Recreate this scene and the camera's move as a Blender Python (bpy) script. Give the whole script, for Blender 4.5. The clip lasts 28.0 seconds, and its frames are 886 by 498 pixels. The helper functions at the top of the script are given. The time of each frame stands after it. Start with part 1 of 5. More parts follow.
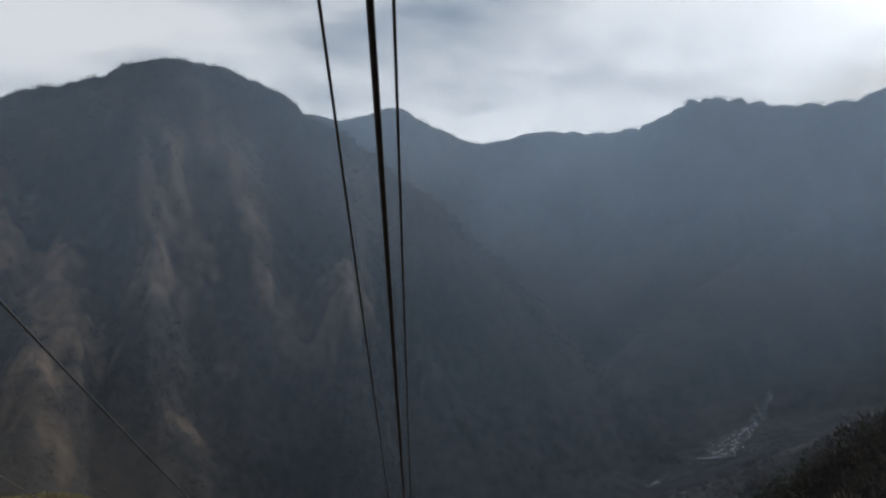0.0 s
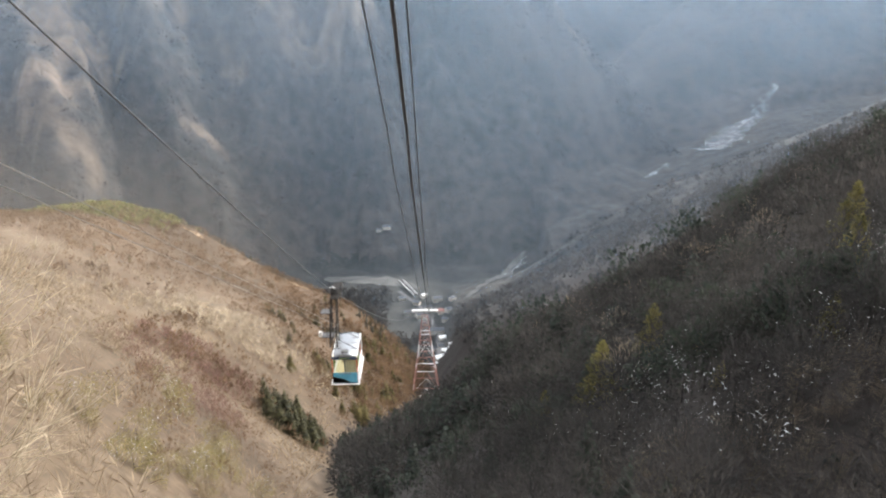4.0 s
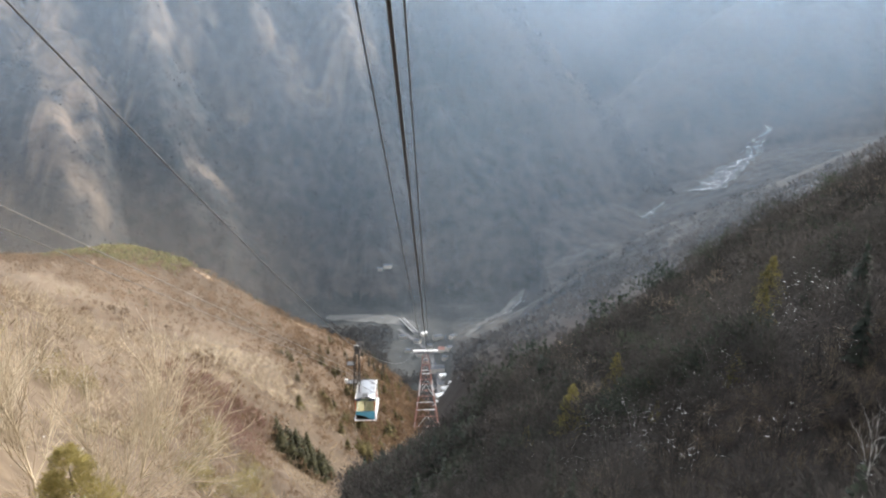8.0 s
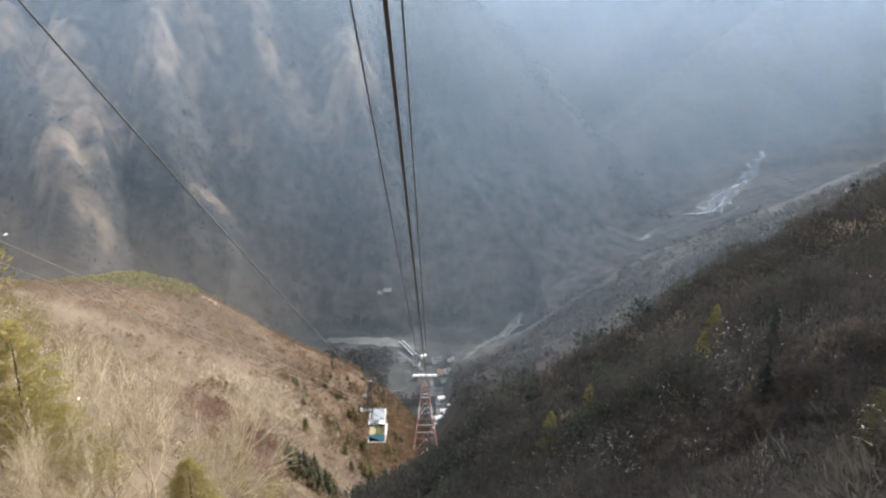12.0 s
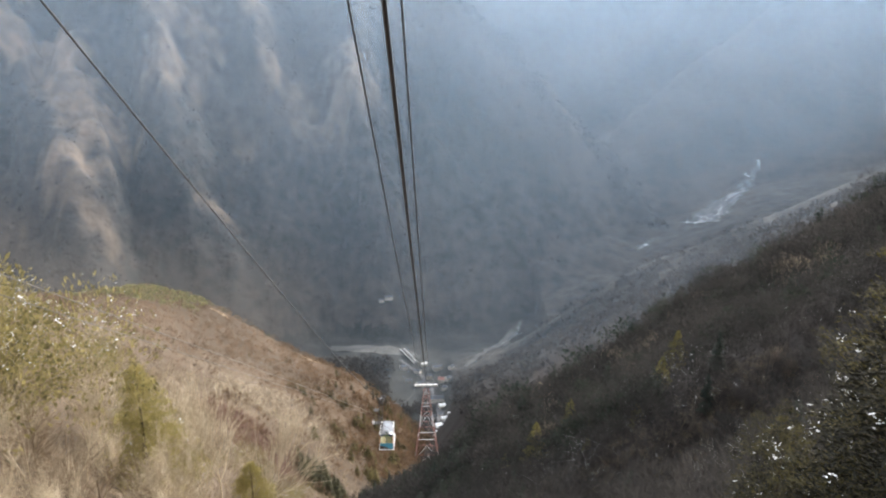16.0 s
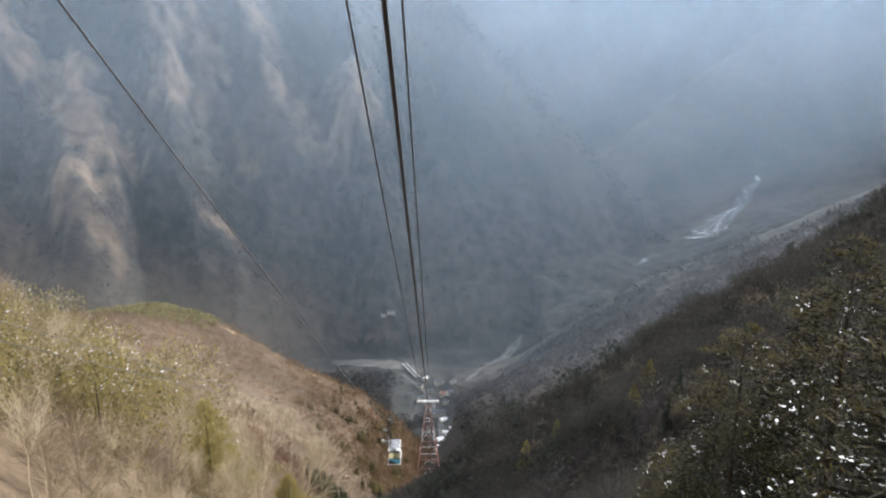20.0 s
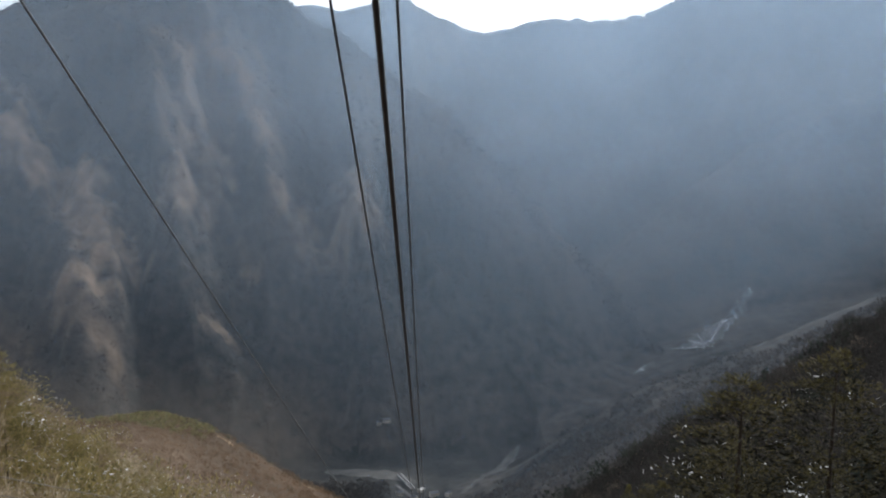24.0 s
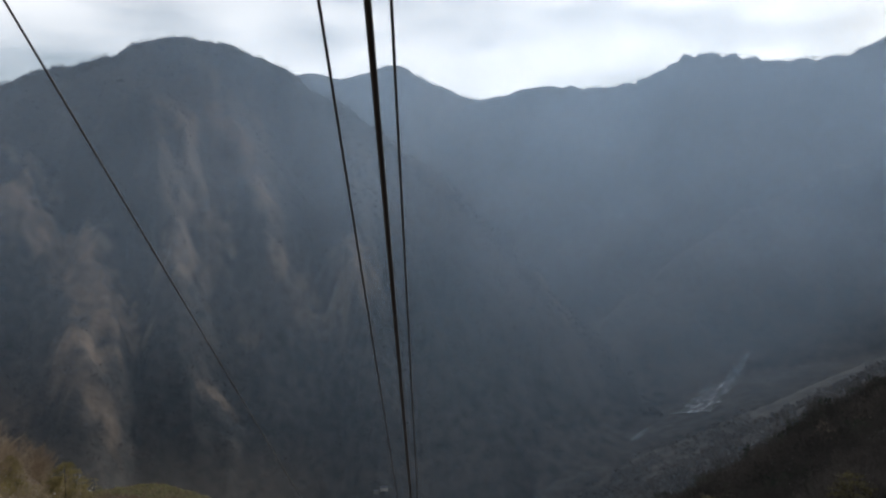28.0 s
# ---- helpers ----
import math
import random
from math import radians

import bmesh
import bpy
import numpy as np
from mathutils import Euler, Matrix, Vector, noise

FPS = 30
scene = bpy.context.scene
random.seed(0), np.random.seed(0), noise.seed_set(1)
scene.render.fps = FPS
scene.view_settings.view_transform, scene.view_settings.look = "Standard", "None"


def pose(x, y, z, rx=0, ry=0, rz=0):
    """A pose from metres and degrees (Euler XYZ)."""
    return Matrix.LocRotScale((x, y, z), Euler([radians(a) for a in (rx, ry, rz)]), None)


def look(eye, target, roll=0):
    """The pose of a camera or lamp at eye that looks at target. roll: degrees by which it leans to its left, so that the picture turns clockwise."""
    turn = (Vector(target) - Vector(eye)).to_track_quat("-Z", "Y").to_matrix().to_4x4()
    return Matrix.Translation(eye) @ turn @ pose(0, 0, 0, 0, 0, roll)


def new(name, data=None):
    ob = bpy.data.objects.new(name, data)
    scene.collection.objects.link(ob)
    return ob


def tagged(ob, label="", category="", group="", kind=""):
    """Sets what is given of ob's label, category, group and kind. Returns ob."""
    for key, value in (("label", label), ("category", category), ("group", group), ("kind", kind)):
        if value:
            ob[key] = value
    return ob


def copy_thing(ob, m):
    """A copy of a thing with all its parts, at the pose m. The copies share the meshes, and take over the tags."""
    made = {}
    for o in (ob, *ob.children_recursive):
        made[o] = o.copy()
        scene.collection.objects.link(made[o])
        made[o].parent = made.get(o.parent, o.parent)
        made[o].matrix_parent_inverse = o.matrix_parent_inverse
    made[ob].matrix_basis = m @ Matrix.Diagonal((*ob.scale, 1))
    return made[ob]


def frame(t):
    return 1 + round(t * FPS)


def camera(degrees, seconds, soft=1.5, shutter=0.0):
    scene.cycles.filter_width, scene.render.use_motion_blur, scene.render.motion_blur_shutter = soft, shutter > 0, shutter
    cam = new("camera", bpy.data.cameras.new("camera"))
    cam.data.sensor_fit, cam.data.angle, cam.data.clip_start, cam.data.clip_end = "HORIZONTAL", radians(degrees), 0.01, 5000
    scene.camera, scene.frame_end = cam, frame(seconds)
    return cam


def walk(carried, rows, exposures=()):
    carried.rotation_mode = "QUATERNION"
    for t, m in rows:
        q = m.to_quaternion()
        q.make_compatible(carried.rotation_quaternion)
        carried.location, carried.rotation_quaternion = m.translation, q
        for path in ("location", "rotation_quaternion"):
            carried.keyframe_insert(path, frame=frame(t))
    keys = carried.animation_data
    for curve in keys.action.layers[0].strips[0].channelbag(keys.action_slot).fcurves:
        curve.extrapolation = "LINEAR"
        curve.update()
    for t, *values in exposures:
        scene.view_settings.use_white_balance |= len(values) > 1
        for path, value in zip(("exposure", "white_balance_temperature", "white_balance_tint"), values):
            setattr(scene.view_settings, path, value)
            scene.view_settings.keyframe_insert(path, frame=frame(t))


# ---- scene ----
# ---- camera: rides up beside its rope, looking back down the line ----
cam = camera(62.03, 28.0, soft=2.2)


def view(y, z, yaw, pitch, roll):
    way = Vector((-math.sin(radians(yaw)) * math.cos(radians(pitch)), math.cos(radians(yaw)) * math.cos(radians(pitch)), math.sin(radians(pitch))))
    eye = Vector((0, y, z))
    return look(eye, eye + way, roll)


PATH = [
    (0.0, view(8.28, -4.85, -1.31, 2.11, 1.11)),
    (0.5, view(6.21, -3.64, -1.26, 1.84, 1.18)),
    (1.0, view(4.14, -2.43, -1.16, -1.77, 1.27)),
    (1.5, view(2.07, -1.22, -1.11, -7.32, 0.25)),
    (2.0, view(0.00, 0.00, -1.14, -11.68, -0.16)),
    (2.5, view(-2.07, 1.22, -1.25, -18.32, -0.04)),
    (3.0, view(-4.14, 2.44, -1.12, -20.96, -0.16)),
    (3.5, view(-6.20, 3.66, -0.95, -21.33, -0.42)),
    (5.5, view(-14.46, 8.56, -0.86, -19.85, -0.06)),
    (6.0, view(-16.52, 9.79, -0.87, -19.43, -0.12)),
    (6.5, view(-18.58, 11.02, -0.92, -19.08, -0.24)),
    (7.0, view(-20.63, 12.26, -0.90, -18.98, -0.39)),
    (7.5, view(-22.69, 13.49, -0.98, -18.69, -0.38)),
    (8.0, view(-24.75, 14.73, -0.93, -18.33, -0.38)),
    (8.5, view(-26.80, 15.97, -0.91, -18.19, -0.23)),
    (9.0, view(-28.86, 17.21, -0.86, -17.93, -0.12)),
    (9.5, view(-30.91, 18.45, -0.83, -18.00, -0.10)),
    (10.0, view(-32.96, 19.70, -0.84, -18.00, -0.07)),
    (10.5, view(-35.01, 20.95, -0.84, -17.86, -0.13)),
    (11.0, view(-37.06, 22.20, -0.94, -17.36, -0.20)),
    (11.5, view(-39.11, 23.45, -0.94, -17.00, -0.34)),
    (12.0, view(-41.16, 24.70, -1.00, -16.70, -0.26)),
    (12.5, view(-43.20, 25.95, -0.85, -16.62, -0.23)),
    (14.5, view(-51.38, 30.99, -0.88, -16.27, -0.22)),
    (15.0, view(-53.42, 32.25, -0.84, -16.45, -0.30)),
    (15.5, view(-55.46, 33.52, -0.97, -16.41, -0.37)),
    (16.0, view(-57.49, 34.79, -0.94, -16.21, -0.36)),
    (16.5, view(-59.53, 36.06, -0.89, -15.90, -0.34)),
    (17.0, view(-61.57, 37.33, -0.86, -15.75, -0.31)),
    (17.5, view(-63.60, 38.60, -0.87, -15.46, -0.21)),
    (18.0, view(-65.63, 39.87, -0.83, -15.38, -0.22)),
    (18.5, view(-67.67, 41.15, -0.88, -15.25, -0.26)),
    (19.0, view(-69.70, 42.43, -0.81, -15.18, -0.31)),
    (19.5, view(-71.73, 43.71, -0.80, -15.27, -0.29)),
    (20.0, view(-73.76, 44.99, -0.81, -15.23, -0.34)),
    (20.5, view(-75.78, 46.28, -0.80, -15.29, -0.34)),
    (22.5, view(-83.88, 51.43, -0.79, -13.26, -0.26)),
    (23.0, view(-85.90, 52.72, -0.79, -12.08, -0.28)),
    (23.5, view(-87.93, 54.02, -0.89, -10.43, -0.02)),
    (24.0, view(-89.94, 55.32, -1.00, -7.18, 0.36)),
    (24.5, view(-91.96, 56.61, -1.03, -5.32, 0.11)),
    (25.0, view(-93.98, 57.91, -1.11, -4.34, 0.08)),
    (25.5, view(-96.00, 59.22, -1.10, -3.63, -0.00)),
    (26.0, view(-98.01, 60.52, -1.16, -3.30, 0.06)),
    (26.5, view(-100.02, 61.83, -1.12, -3.06, 0.08)),
    (27.0, view(-102.04, 63.13, -1.11, -2.95, 0.09)),
    (27.5, view(-104.05, 64.44, -1.21, -2.66, 0.22)),
    (28.0, view(-106.06, 65.76, -1.18, -2.46, 0.14)),
]
EXPOSURES = [(0.0, -1.27, 6250, 10), (1.0, -1.08, 6250, 10), (1.5, -0.2, 6350, 10), (2.0, 0.82, 6380, 10), (2.5, 1.2, 6430, 10), (3.0, 1.3, 6470, 10), (12.5, 1.15, 6450, 10),
             (20.5, 0.90, 6410, 10), (22.5, 0.8, 6340, 10), (23.5, 0.42, 6250, 10), (24.0, -0.14, 6250, 10), (25.0, -0.64, 6250, 10), (28.0, -0.84, 6250, 10)]
walk(cam, PATH, EXPOSURES)

# ---- light ----
SUN_AZ, SUN_EL = radians(50), radians(27)
to_sun = Vector((math.sin(SUN_AZ) * math.cos(SUN_EL), math.cos(SUN_AZ) * math.cos(SUN_EL), math.sin(SUN_EL)))
sun = new("sun", bpy.data.lights.new("sun", "SUN"))
sun.data.energy, sun.data.angle, sun.data.color = 3.9, radians(1.0), (1.0, 0.93, 0.82)
sun.matrix_world = look((0, 0, 300), Vector((0, 0, 300)) - to_sun)

world = bpy.data.worlds.new("sky")
scene.world = world
world.use_nodes = True
wn, wl = world.node_tree.nodes, world.node_tree.links
wn.clear()
sky = wn.new("ShaderNodeTexSky")
sky.sky_type, sky.sun_disc = "NISHITA", False
sky.sun_elevation, sky.sun_rotation = SUN_EL, SUN_AZ
sky.air_density, sky.dust_density, sky.altitude = 1.3, 2.5, 600
coord = wn.new("ShaderNodeTexCoord")
stretch = wn.new("ShaderNodeMapping")
stretch.inputs["Scale"].default_value = (1.0, 1.0, 3.2)
cloud = wn.new("ShaderNodeTexNoise")
cloud.inputs["Scale"].default_value, cloud.inputs["Detail"].default_value, cloud.inputs["Roughness"].default_value = 2.6, 6, 0.5
ramp = wn.new("ShaderNodeValToRGB")
ramp.color_ramp.elements[0].position, ramp.color_ramp.elements[1].position = 0.30, 0.56
cloud_tint = wn.new("ShaderNodeMix")
cloud_tint.data_type = "RGBA"
bright, white = wn.new("ShaderNodeRGBToBW"), wn.new("ShaderNodeMath")
white.operation = "MULTIPLY_ADD"
white.inputs[1].default_value, white.inputs[2].default_value = 1.55, 9.6
background = wn.new("ShaderNodeBackground")
background.inputs["Strength"].default_value = 0.13
world_out = wn.new("ShaderNodeOutputWorld")
wl.new(coord.outputs["Generated"], stretch.inputs["Vector"])
wl.new(stretch.outputs["Vector"], cloud.inputs["Vector"])
wl.new(cloud.outputs["Fac"], ramp.inputs["Fac"])
wl.new(ramp.outputs["Color"], cloud_tint.inputs[0])
wl.new(sky.outputs["Color"], cloud_tint.inputs[6])
wl.new(sky.outputs["Color"], bright.inputs[0])
wl.new(bright.outputs[0], white.inputs[0])
wl.new(white.outputs[0], cloud_tint.inputs[7])
wl.new(cloud_tint.outputs[2], background.inputs["Color"])
wl.new(background.outputs["Background"], world_out.inputs["Surface"])


# ---- materials ----
def material(name, low, high, scale=1.0, rough=0.85, metal=0.0, bump=0.0, fine=8.0, vary=0.0, through_light=0.0, spec=0.3):
    """Two tones mixed by noise at two scales, with optional relief, variation from piece to piece and light passing through."""
    m = bpy.data.materials.new(name)
    m.use_nodes = True
    n, l = m.node_tree.nodes, m.node_tree.links
    b = n["Principled BSDF"]
    b.inputs["Roughness"].default_value, b.inputs["Metallic"].default_value = rough, metal
    b.inputs["Specular IOR Level"].default_value = spec
    at = n.new("ShaderNodeNewGeometry")
    broad, grain = n.new("ShaderNodeTexNoise"), n.new("ShaderNodeTexNoise")
    broad.inputs["Scale"].default_value, grain.inputs["Scale"].default_value = scale, scale * fine
    broad.inputs["Detail"].default_value, grain.inputs["Detail"].default_value = 4, 6
    for t in (broad, grain):
        l.new(at.outputs["Position"], t.inputs["Vector"])
    both = n.new("ShaderNodeMath")
    both.operation = "MULTIPLY_ADD"
    both.inputs[1].default_value = 0.55
    half = n.new("ShaderNodeMath")
    half.operation = "MULTIPLY"
    half.inputs[1].default_value = 0.45
    l.new(grain.outputs["Fac"], half.inputs[0])
    l.new(broad.outputs["Fac"], both.inputs[0])
    l.new(half.outputs[0], both.inputs[2])
    spread = n.new("ShaderNodeMapRange")
    spread.inputs[1].default_value, spread.inputs[2].default_value = 0.36, 0.64
    last = both.outputs[0]
    if vary:
        island = at.outputs["Random Per Island"]
        add = n.new("ShaderNodeMath")
        add.operation = "MULTIPLY_ADD"
        add.inputs[1].default_value = vary
        l.new(island, add.inputs[0])
        shift = n.new("ShaderNodeMath")
        shift.operation = "SUBTRACT"
        shift.inputs[1].default_value = vary / 2
        l.new(last, add.inputs[2])
        l.new(add.outputs[0], shift.inputs[0])
        last = shift.outputs[0]
    l.new(last, spread.inputs[0])
    mix = n.new("ShaderNodeMix")
    mix.data_type = "RGBA"
    mix.inputs[6].default_value, mix.inputs[7].default_value = (*low, 1), (*high, 1)
    l.new(spread.outputs[0], mix.inputs[0])
    l.new(mix.outputs[2], b.inputs["Base Color"])
    if bump:
        bp = n.new("ShaderNodeBump")
        bp.inputs["Strength"].default_value, bp.inputs["Distance"].default_value = min(1.0, bump), bump
        l.new(grain.outputs["Fac"], bp.inputs["Height"])
        l.new(bp.outputs["Normal"], b.inputs["Normal"])
    if through_light:
        tr = n.new("ShaderNodeBsdfTranslucent")
        l.new(mix.outputs[2], tr.inputs["Color"])
        ms = n.new("ShaderNodeMixShader")
        ms.inputs[0].default_value = through_light
        l.new(b.outputs[0], ms.inputs[1])
        l.new(tr.outputs[0], ms.inputs[2])
        l.new(ms.outputs[0], n["Material Output"].inputs["Surface"])
    return m


M_GRASS = material("dry_grass", (0.048, 0.034, 0.023), (0.135, 0.10, 0.067), 0.013, 0.95, bump=0.4, fine=55)
gn, gl = M_GRASS.node_tree.nodes, M_GRASS.node_tree.links
dry = gn["Principled BSDF"].inputs["Base Color"].links[0].from_node
# leaf litter on the spur, its colour darkened to carry the shade there
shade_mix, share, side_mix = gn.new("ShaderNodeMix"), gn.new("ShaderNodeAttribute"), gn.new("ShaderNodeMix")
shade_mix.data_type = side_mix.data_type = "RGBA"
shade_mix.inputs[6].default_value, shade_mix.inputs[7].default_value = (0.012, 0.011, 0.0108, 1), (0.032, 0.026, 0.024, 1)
share.attribute_name = "shaded_litter_share"
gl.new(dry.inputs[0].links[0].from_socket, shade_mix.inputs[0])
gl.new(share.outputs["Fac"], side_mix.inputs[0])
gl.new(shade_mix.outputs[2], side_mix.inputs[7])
scrub_tones, scrub_part, scrub_mix = gn.new("ShaderNodeMix"), gn.new("ShaderNodeAttribute"), gn.new("ShaderNodeMix")
scrub_tones.data_type = scrub_mix.data_type = "RGBA"
scrub_tones.inputs[6].default_value, scrub_tones.inputs[7].default_value = (0.036, 0.024, 0.015, 1), (0.10, 0.066, 0.041, 1)
scrub_part.attribute_name = "scrub_share"
gl.new(dry.inputs[0].links[0].from_socket, scrub_tones.inputs[0])
gl.new(scrub_part.outputs["Fac"], scrub_mix.inputs[0])
gl.new(dry.outputs[2], scrub_mix.inputs[6])
gl.new(scrub_tones.outputs[2], scrub_mix.inputs[7])
gl.new(scrub_mix.outputs[2], side_mix.inputs[6])
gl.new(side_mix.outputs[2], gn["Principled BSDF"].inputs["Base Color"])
M_WOODS = material("mountain_woods", (0.011, 0.0145, 0.017), (0.047, 0.043, 0.040), 0.0035, 0.95, bump=6.0, fine=14)
wn_, wl_ = M_WOODS.node_tree.nodes, M_WOODS.node_tree.links
# tan patches that paint sunlit streaks on the mountain face
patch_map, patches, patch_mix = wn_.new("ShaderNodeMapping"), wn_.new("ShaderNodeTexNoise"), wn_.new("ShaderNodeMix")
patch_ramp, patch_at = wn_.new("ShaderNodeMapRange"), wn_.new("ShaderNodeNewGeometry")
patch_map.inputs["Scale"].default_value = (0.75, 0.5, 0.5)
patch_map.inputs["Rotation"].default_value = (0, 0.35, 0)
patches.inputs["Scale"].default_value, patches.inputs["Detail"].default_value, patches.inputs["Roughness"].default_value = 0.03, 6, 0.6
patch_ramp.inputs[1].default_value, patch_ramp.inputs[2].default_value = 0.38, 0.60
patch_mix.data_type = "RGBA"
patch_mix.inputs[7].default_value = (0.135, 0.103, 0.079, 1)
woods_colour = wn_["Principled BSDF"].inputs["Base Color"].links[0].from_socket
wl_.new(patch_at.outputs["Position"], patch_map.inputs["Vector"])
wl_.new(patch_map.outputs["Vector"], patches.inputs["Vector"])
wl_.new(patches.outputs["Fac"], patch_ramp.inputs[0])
lit_share, patch_fac, patch_least = wn_.new("ShaderNodeAttribute"), wn_.new("ShaderNodeMath"), wn_.new("ShaderNodeMath")
lit_share.attribute_name = "sunlit_share"
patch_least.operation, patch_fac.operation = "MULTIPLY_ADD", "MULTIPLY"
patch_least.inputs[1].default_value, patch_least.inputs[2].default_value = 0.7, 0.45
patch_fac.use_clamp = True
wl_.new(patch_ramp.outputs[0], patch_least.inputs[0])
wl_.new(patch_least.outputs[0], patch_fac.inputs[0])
wl_.new(lit_share.outputs["Fac"], patch_fac.inputs[1])
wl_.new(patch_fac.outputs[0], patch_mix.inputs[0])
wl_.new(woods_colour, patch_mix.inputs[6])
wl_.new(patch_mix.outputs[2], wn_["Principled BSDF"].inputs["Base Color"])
M_FAR_TREES = material("far_trees", (0.011, 0.014, 0.017), (0.042, 0.039, 0.037), 0.005, 0.95, vary=0.12)
M_FIELD = material("valley_field", (0.013, 0.0155, 0.017), (0.036, 0.037, 0.036), 0.02, 0.95, bump=0.5, fine=12)
M_GRAVEL = material("river_gravel", (0.042, 0.043, 0.043), (0.092, 0.092, 0.09), 0.03, 0.9, bump=0.5, fine=20)
M_SNOW = material("snow", (0.72, 0.75, 0.80), (0.88, 0.89, 0.90), 0.5, 0.6, bump=0.02)
M_STEEL = material("dark_steel", (0.05, 0.05, 0.055), (0.12, 0.115, 0.11), 3.0, 0.45, 0.7, bump=0.002)
M_ROPE = material("rope_steel", (0.06, 0.063, 0.067), (0.115, 0.12, 0.125), 6.0, 0.6, 0.0)
# lighter copy of the rope steel, for the sunlit left haul ropes
M_ROPE_PALE = material("sunlit_rope_steel", (0.11, 0.10, 0.088), (0.19, 0.175, 0.155), 6.0, 0.6, 0.0)
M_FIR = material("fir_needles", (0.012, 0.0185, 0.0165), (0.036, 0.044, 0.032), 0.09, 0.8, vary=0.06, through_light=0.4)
# olive needles, mottled to imitate sunlit and dark boughs
M_CEDAR = material("sun_mottled_olive_needles", (0.007, 0.0078, 0.004), (0.086, 0.073, 0.023), 0.28, 0.8, vary=0.3, through_light=0.42)
# near-black colour paints the shade inside the cedar crowns
M_CORE = material("shade_inner_needles", (0.008, 0.0085, 0.006), (0.022, 0.021, 0.013), 0.6, 0.9, vary=0.2)
M_TWIG_TAN = material("pale_dry_twigs", (0.15, 0.108, 0.072), (0.37, 0.30, 0.215), 0.02, 0.9, fine=20, vary=0.3, through_light=0.3)
# darker, greyer than the lit flank's brown twigs, to carry the spur's shade
M_TWIG_RUST = material("shaded_russet_twigs", (0.0160, 0.0158, 0.0165), (0.052, 0.0478, 0.0455), 0.035, 0.9, vary=0.04, through_light=0.5)
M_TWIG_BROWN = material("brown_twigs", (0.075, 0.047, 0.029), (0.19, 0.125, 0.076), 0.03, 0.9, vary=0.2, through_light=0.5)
# yellow-green needles, lightened for the sun on the left flank
M_LIME = material("sunlit_yellow_green_needles", (0.25, 0.218, 0.085), (0.44, 0.375, 0.16), 0.5, 0.8, vary=0.2, through_light=0.75)
# yellowish needles, lightened as if the sun caught them
M_MOSS = material("sunlit_yellowish_needles", (0.045, 0.045, 0.014), (0.19, 0.165, 0.05), 0.5, 0.8, vary=0.3, through_light=0.45)
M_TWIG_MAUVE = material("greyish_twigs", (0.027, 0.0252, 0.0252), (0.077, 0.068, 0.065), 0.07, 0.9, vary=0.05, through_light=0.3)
M_TWIG_GREY = material("grey_woods", (0.034, 0.033, 0.033), (0.066, 0.062, 0.060), 0.012, 0.95, vary=0.08, through_light=0.6)
M_TWIG_ROSE = material("reddish_twigs", (0.13, 0.075, 0.06), (0.24, 0.15, 0.125), 0.05, 0.9, vary=0.3, through_light=0.3)
# olive leaves, lightened for sun and glare on the left flank
M_OLIVE = material("sunlit_olive_evergreen", (0.09, 0.08, 0.032), (0.31, 0.257, 0.107), 0.5, 0.8, vary=0.3, through_light=0.5)
M_OLIVE_DEEP = material("deep_olive_needles", (0.035, 0.032, 0.012), (0.15, 0.12, 0.045), 0.3, 0.8, vary=0.3, through_light=0.4)
M_KNOB = material("green_shrub_leaves", (0.085, 0.088, 0.036), (0.21, 0.20, 0.085), 0.1, 0.85, vary=0.25, through_light=0.4)
M_OLIVE_DARK = material("dark_olive_needles", (0.018, 0.020, 0.010), (0.075, 0.068, 0.03), 0.3, 0.8, vary=0.3, through_light=0.35)
M_DUN = material("dun_twigs", (0.076, 0.064, 0.051), (0.20, 0.165, 0.129), 0.08, 0.9, vary=0.25, through_light=0.4)
# branch colour made paler to imitate sun and glare on it
M_PALE = material("sunlit_branches", (0.32, 0.26, 0.18), (0.60, 0.51, 0.38), 0.5, 0.9, vary=0.2)
M_BARK_DARK = material("dark_bark", (0.022, 0.017, 0.013), (0.06, 0.046, 0.036), 2.0, 0.9, bump=0.01)
M_BIRCH = material("pale_bark", (0.50, 0.49, 0.48), (0.72, 0.71, 0.69), 2.0, 0.85, bump=0.01)
M_WHITE = material("white_paint", (0.62, 0.63, 0.64), (0.82, 0.82, 0.82), 1.5, 0.5)
M_RED = material("faded_red_paint", (0.25, 0.12, 0.10), (0.40, 0.22, 0.19), 0.6, 0.6)
M_ROOF = material("cabin_roof_metal", (0.46, 0.48, 0.51), (0.60, 0.61, 0.65), 1.2, 0.24, 0.55)
M_BLUE = material("light_blue_paint", (0.09, 0.32, 0.46), (0.15, 0.43, 0.58), 1.5, 0.4)
M_NAVY = material("dark_blue_paint", (0.03, 0.05, 0.10), (0.06, 0.08, 0.15), 1.5, 0.4)
M_GREEN = material("yellow_green_paint", (0.28, 0.42, 0.10), (0.50, 0.58, 0.20), 1.2, 0.4)
M_ORANGE = material("orange_red_paint", (0.50, 0.10, 0.05), (0.62, 0.20, 0.08), 1.2, 0.4)
M_BROWN = material("brown_paint", (0.15, 0.08, 0.05), (0.25, 0.14, 0.09), 2.0, 0.5)
M_CREAM = material("cream_lining", (0.55, 0.50, 0.36), (0.70, 0.64, 0.48), 2.0, 0.6)
M_TILE = material("grey_roof", (0.06, 0.07, 0.09), (0.14, 0.15, 0.17), 0.5, 0.6)
M_WALL = material("house_wall", (0.32, 0.30, 0.27), (0.50, 0.48, 0.44), 0.4, 0.8)
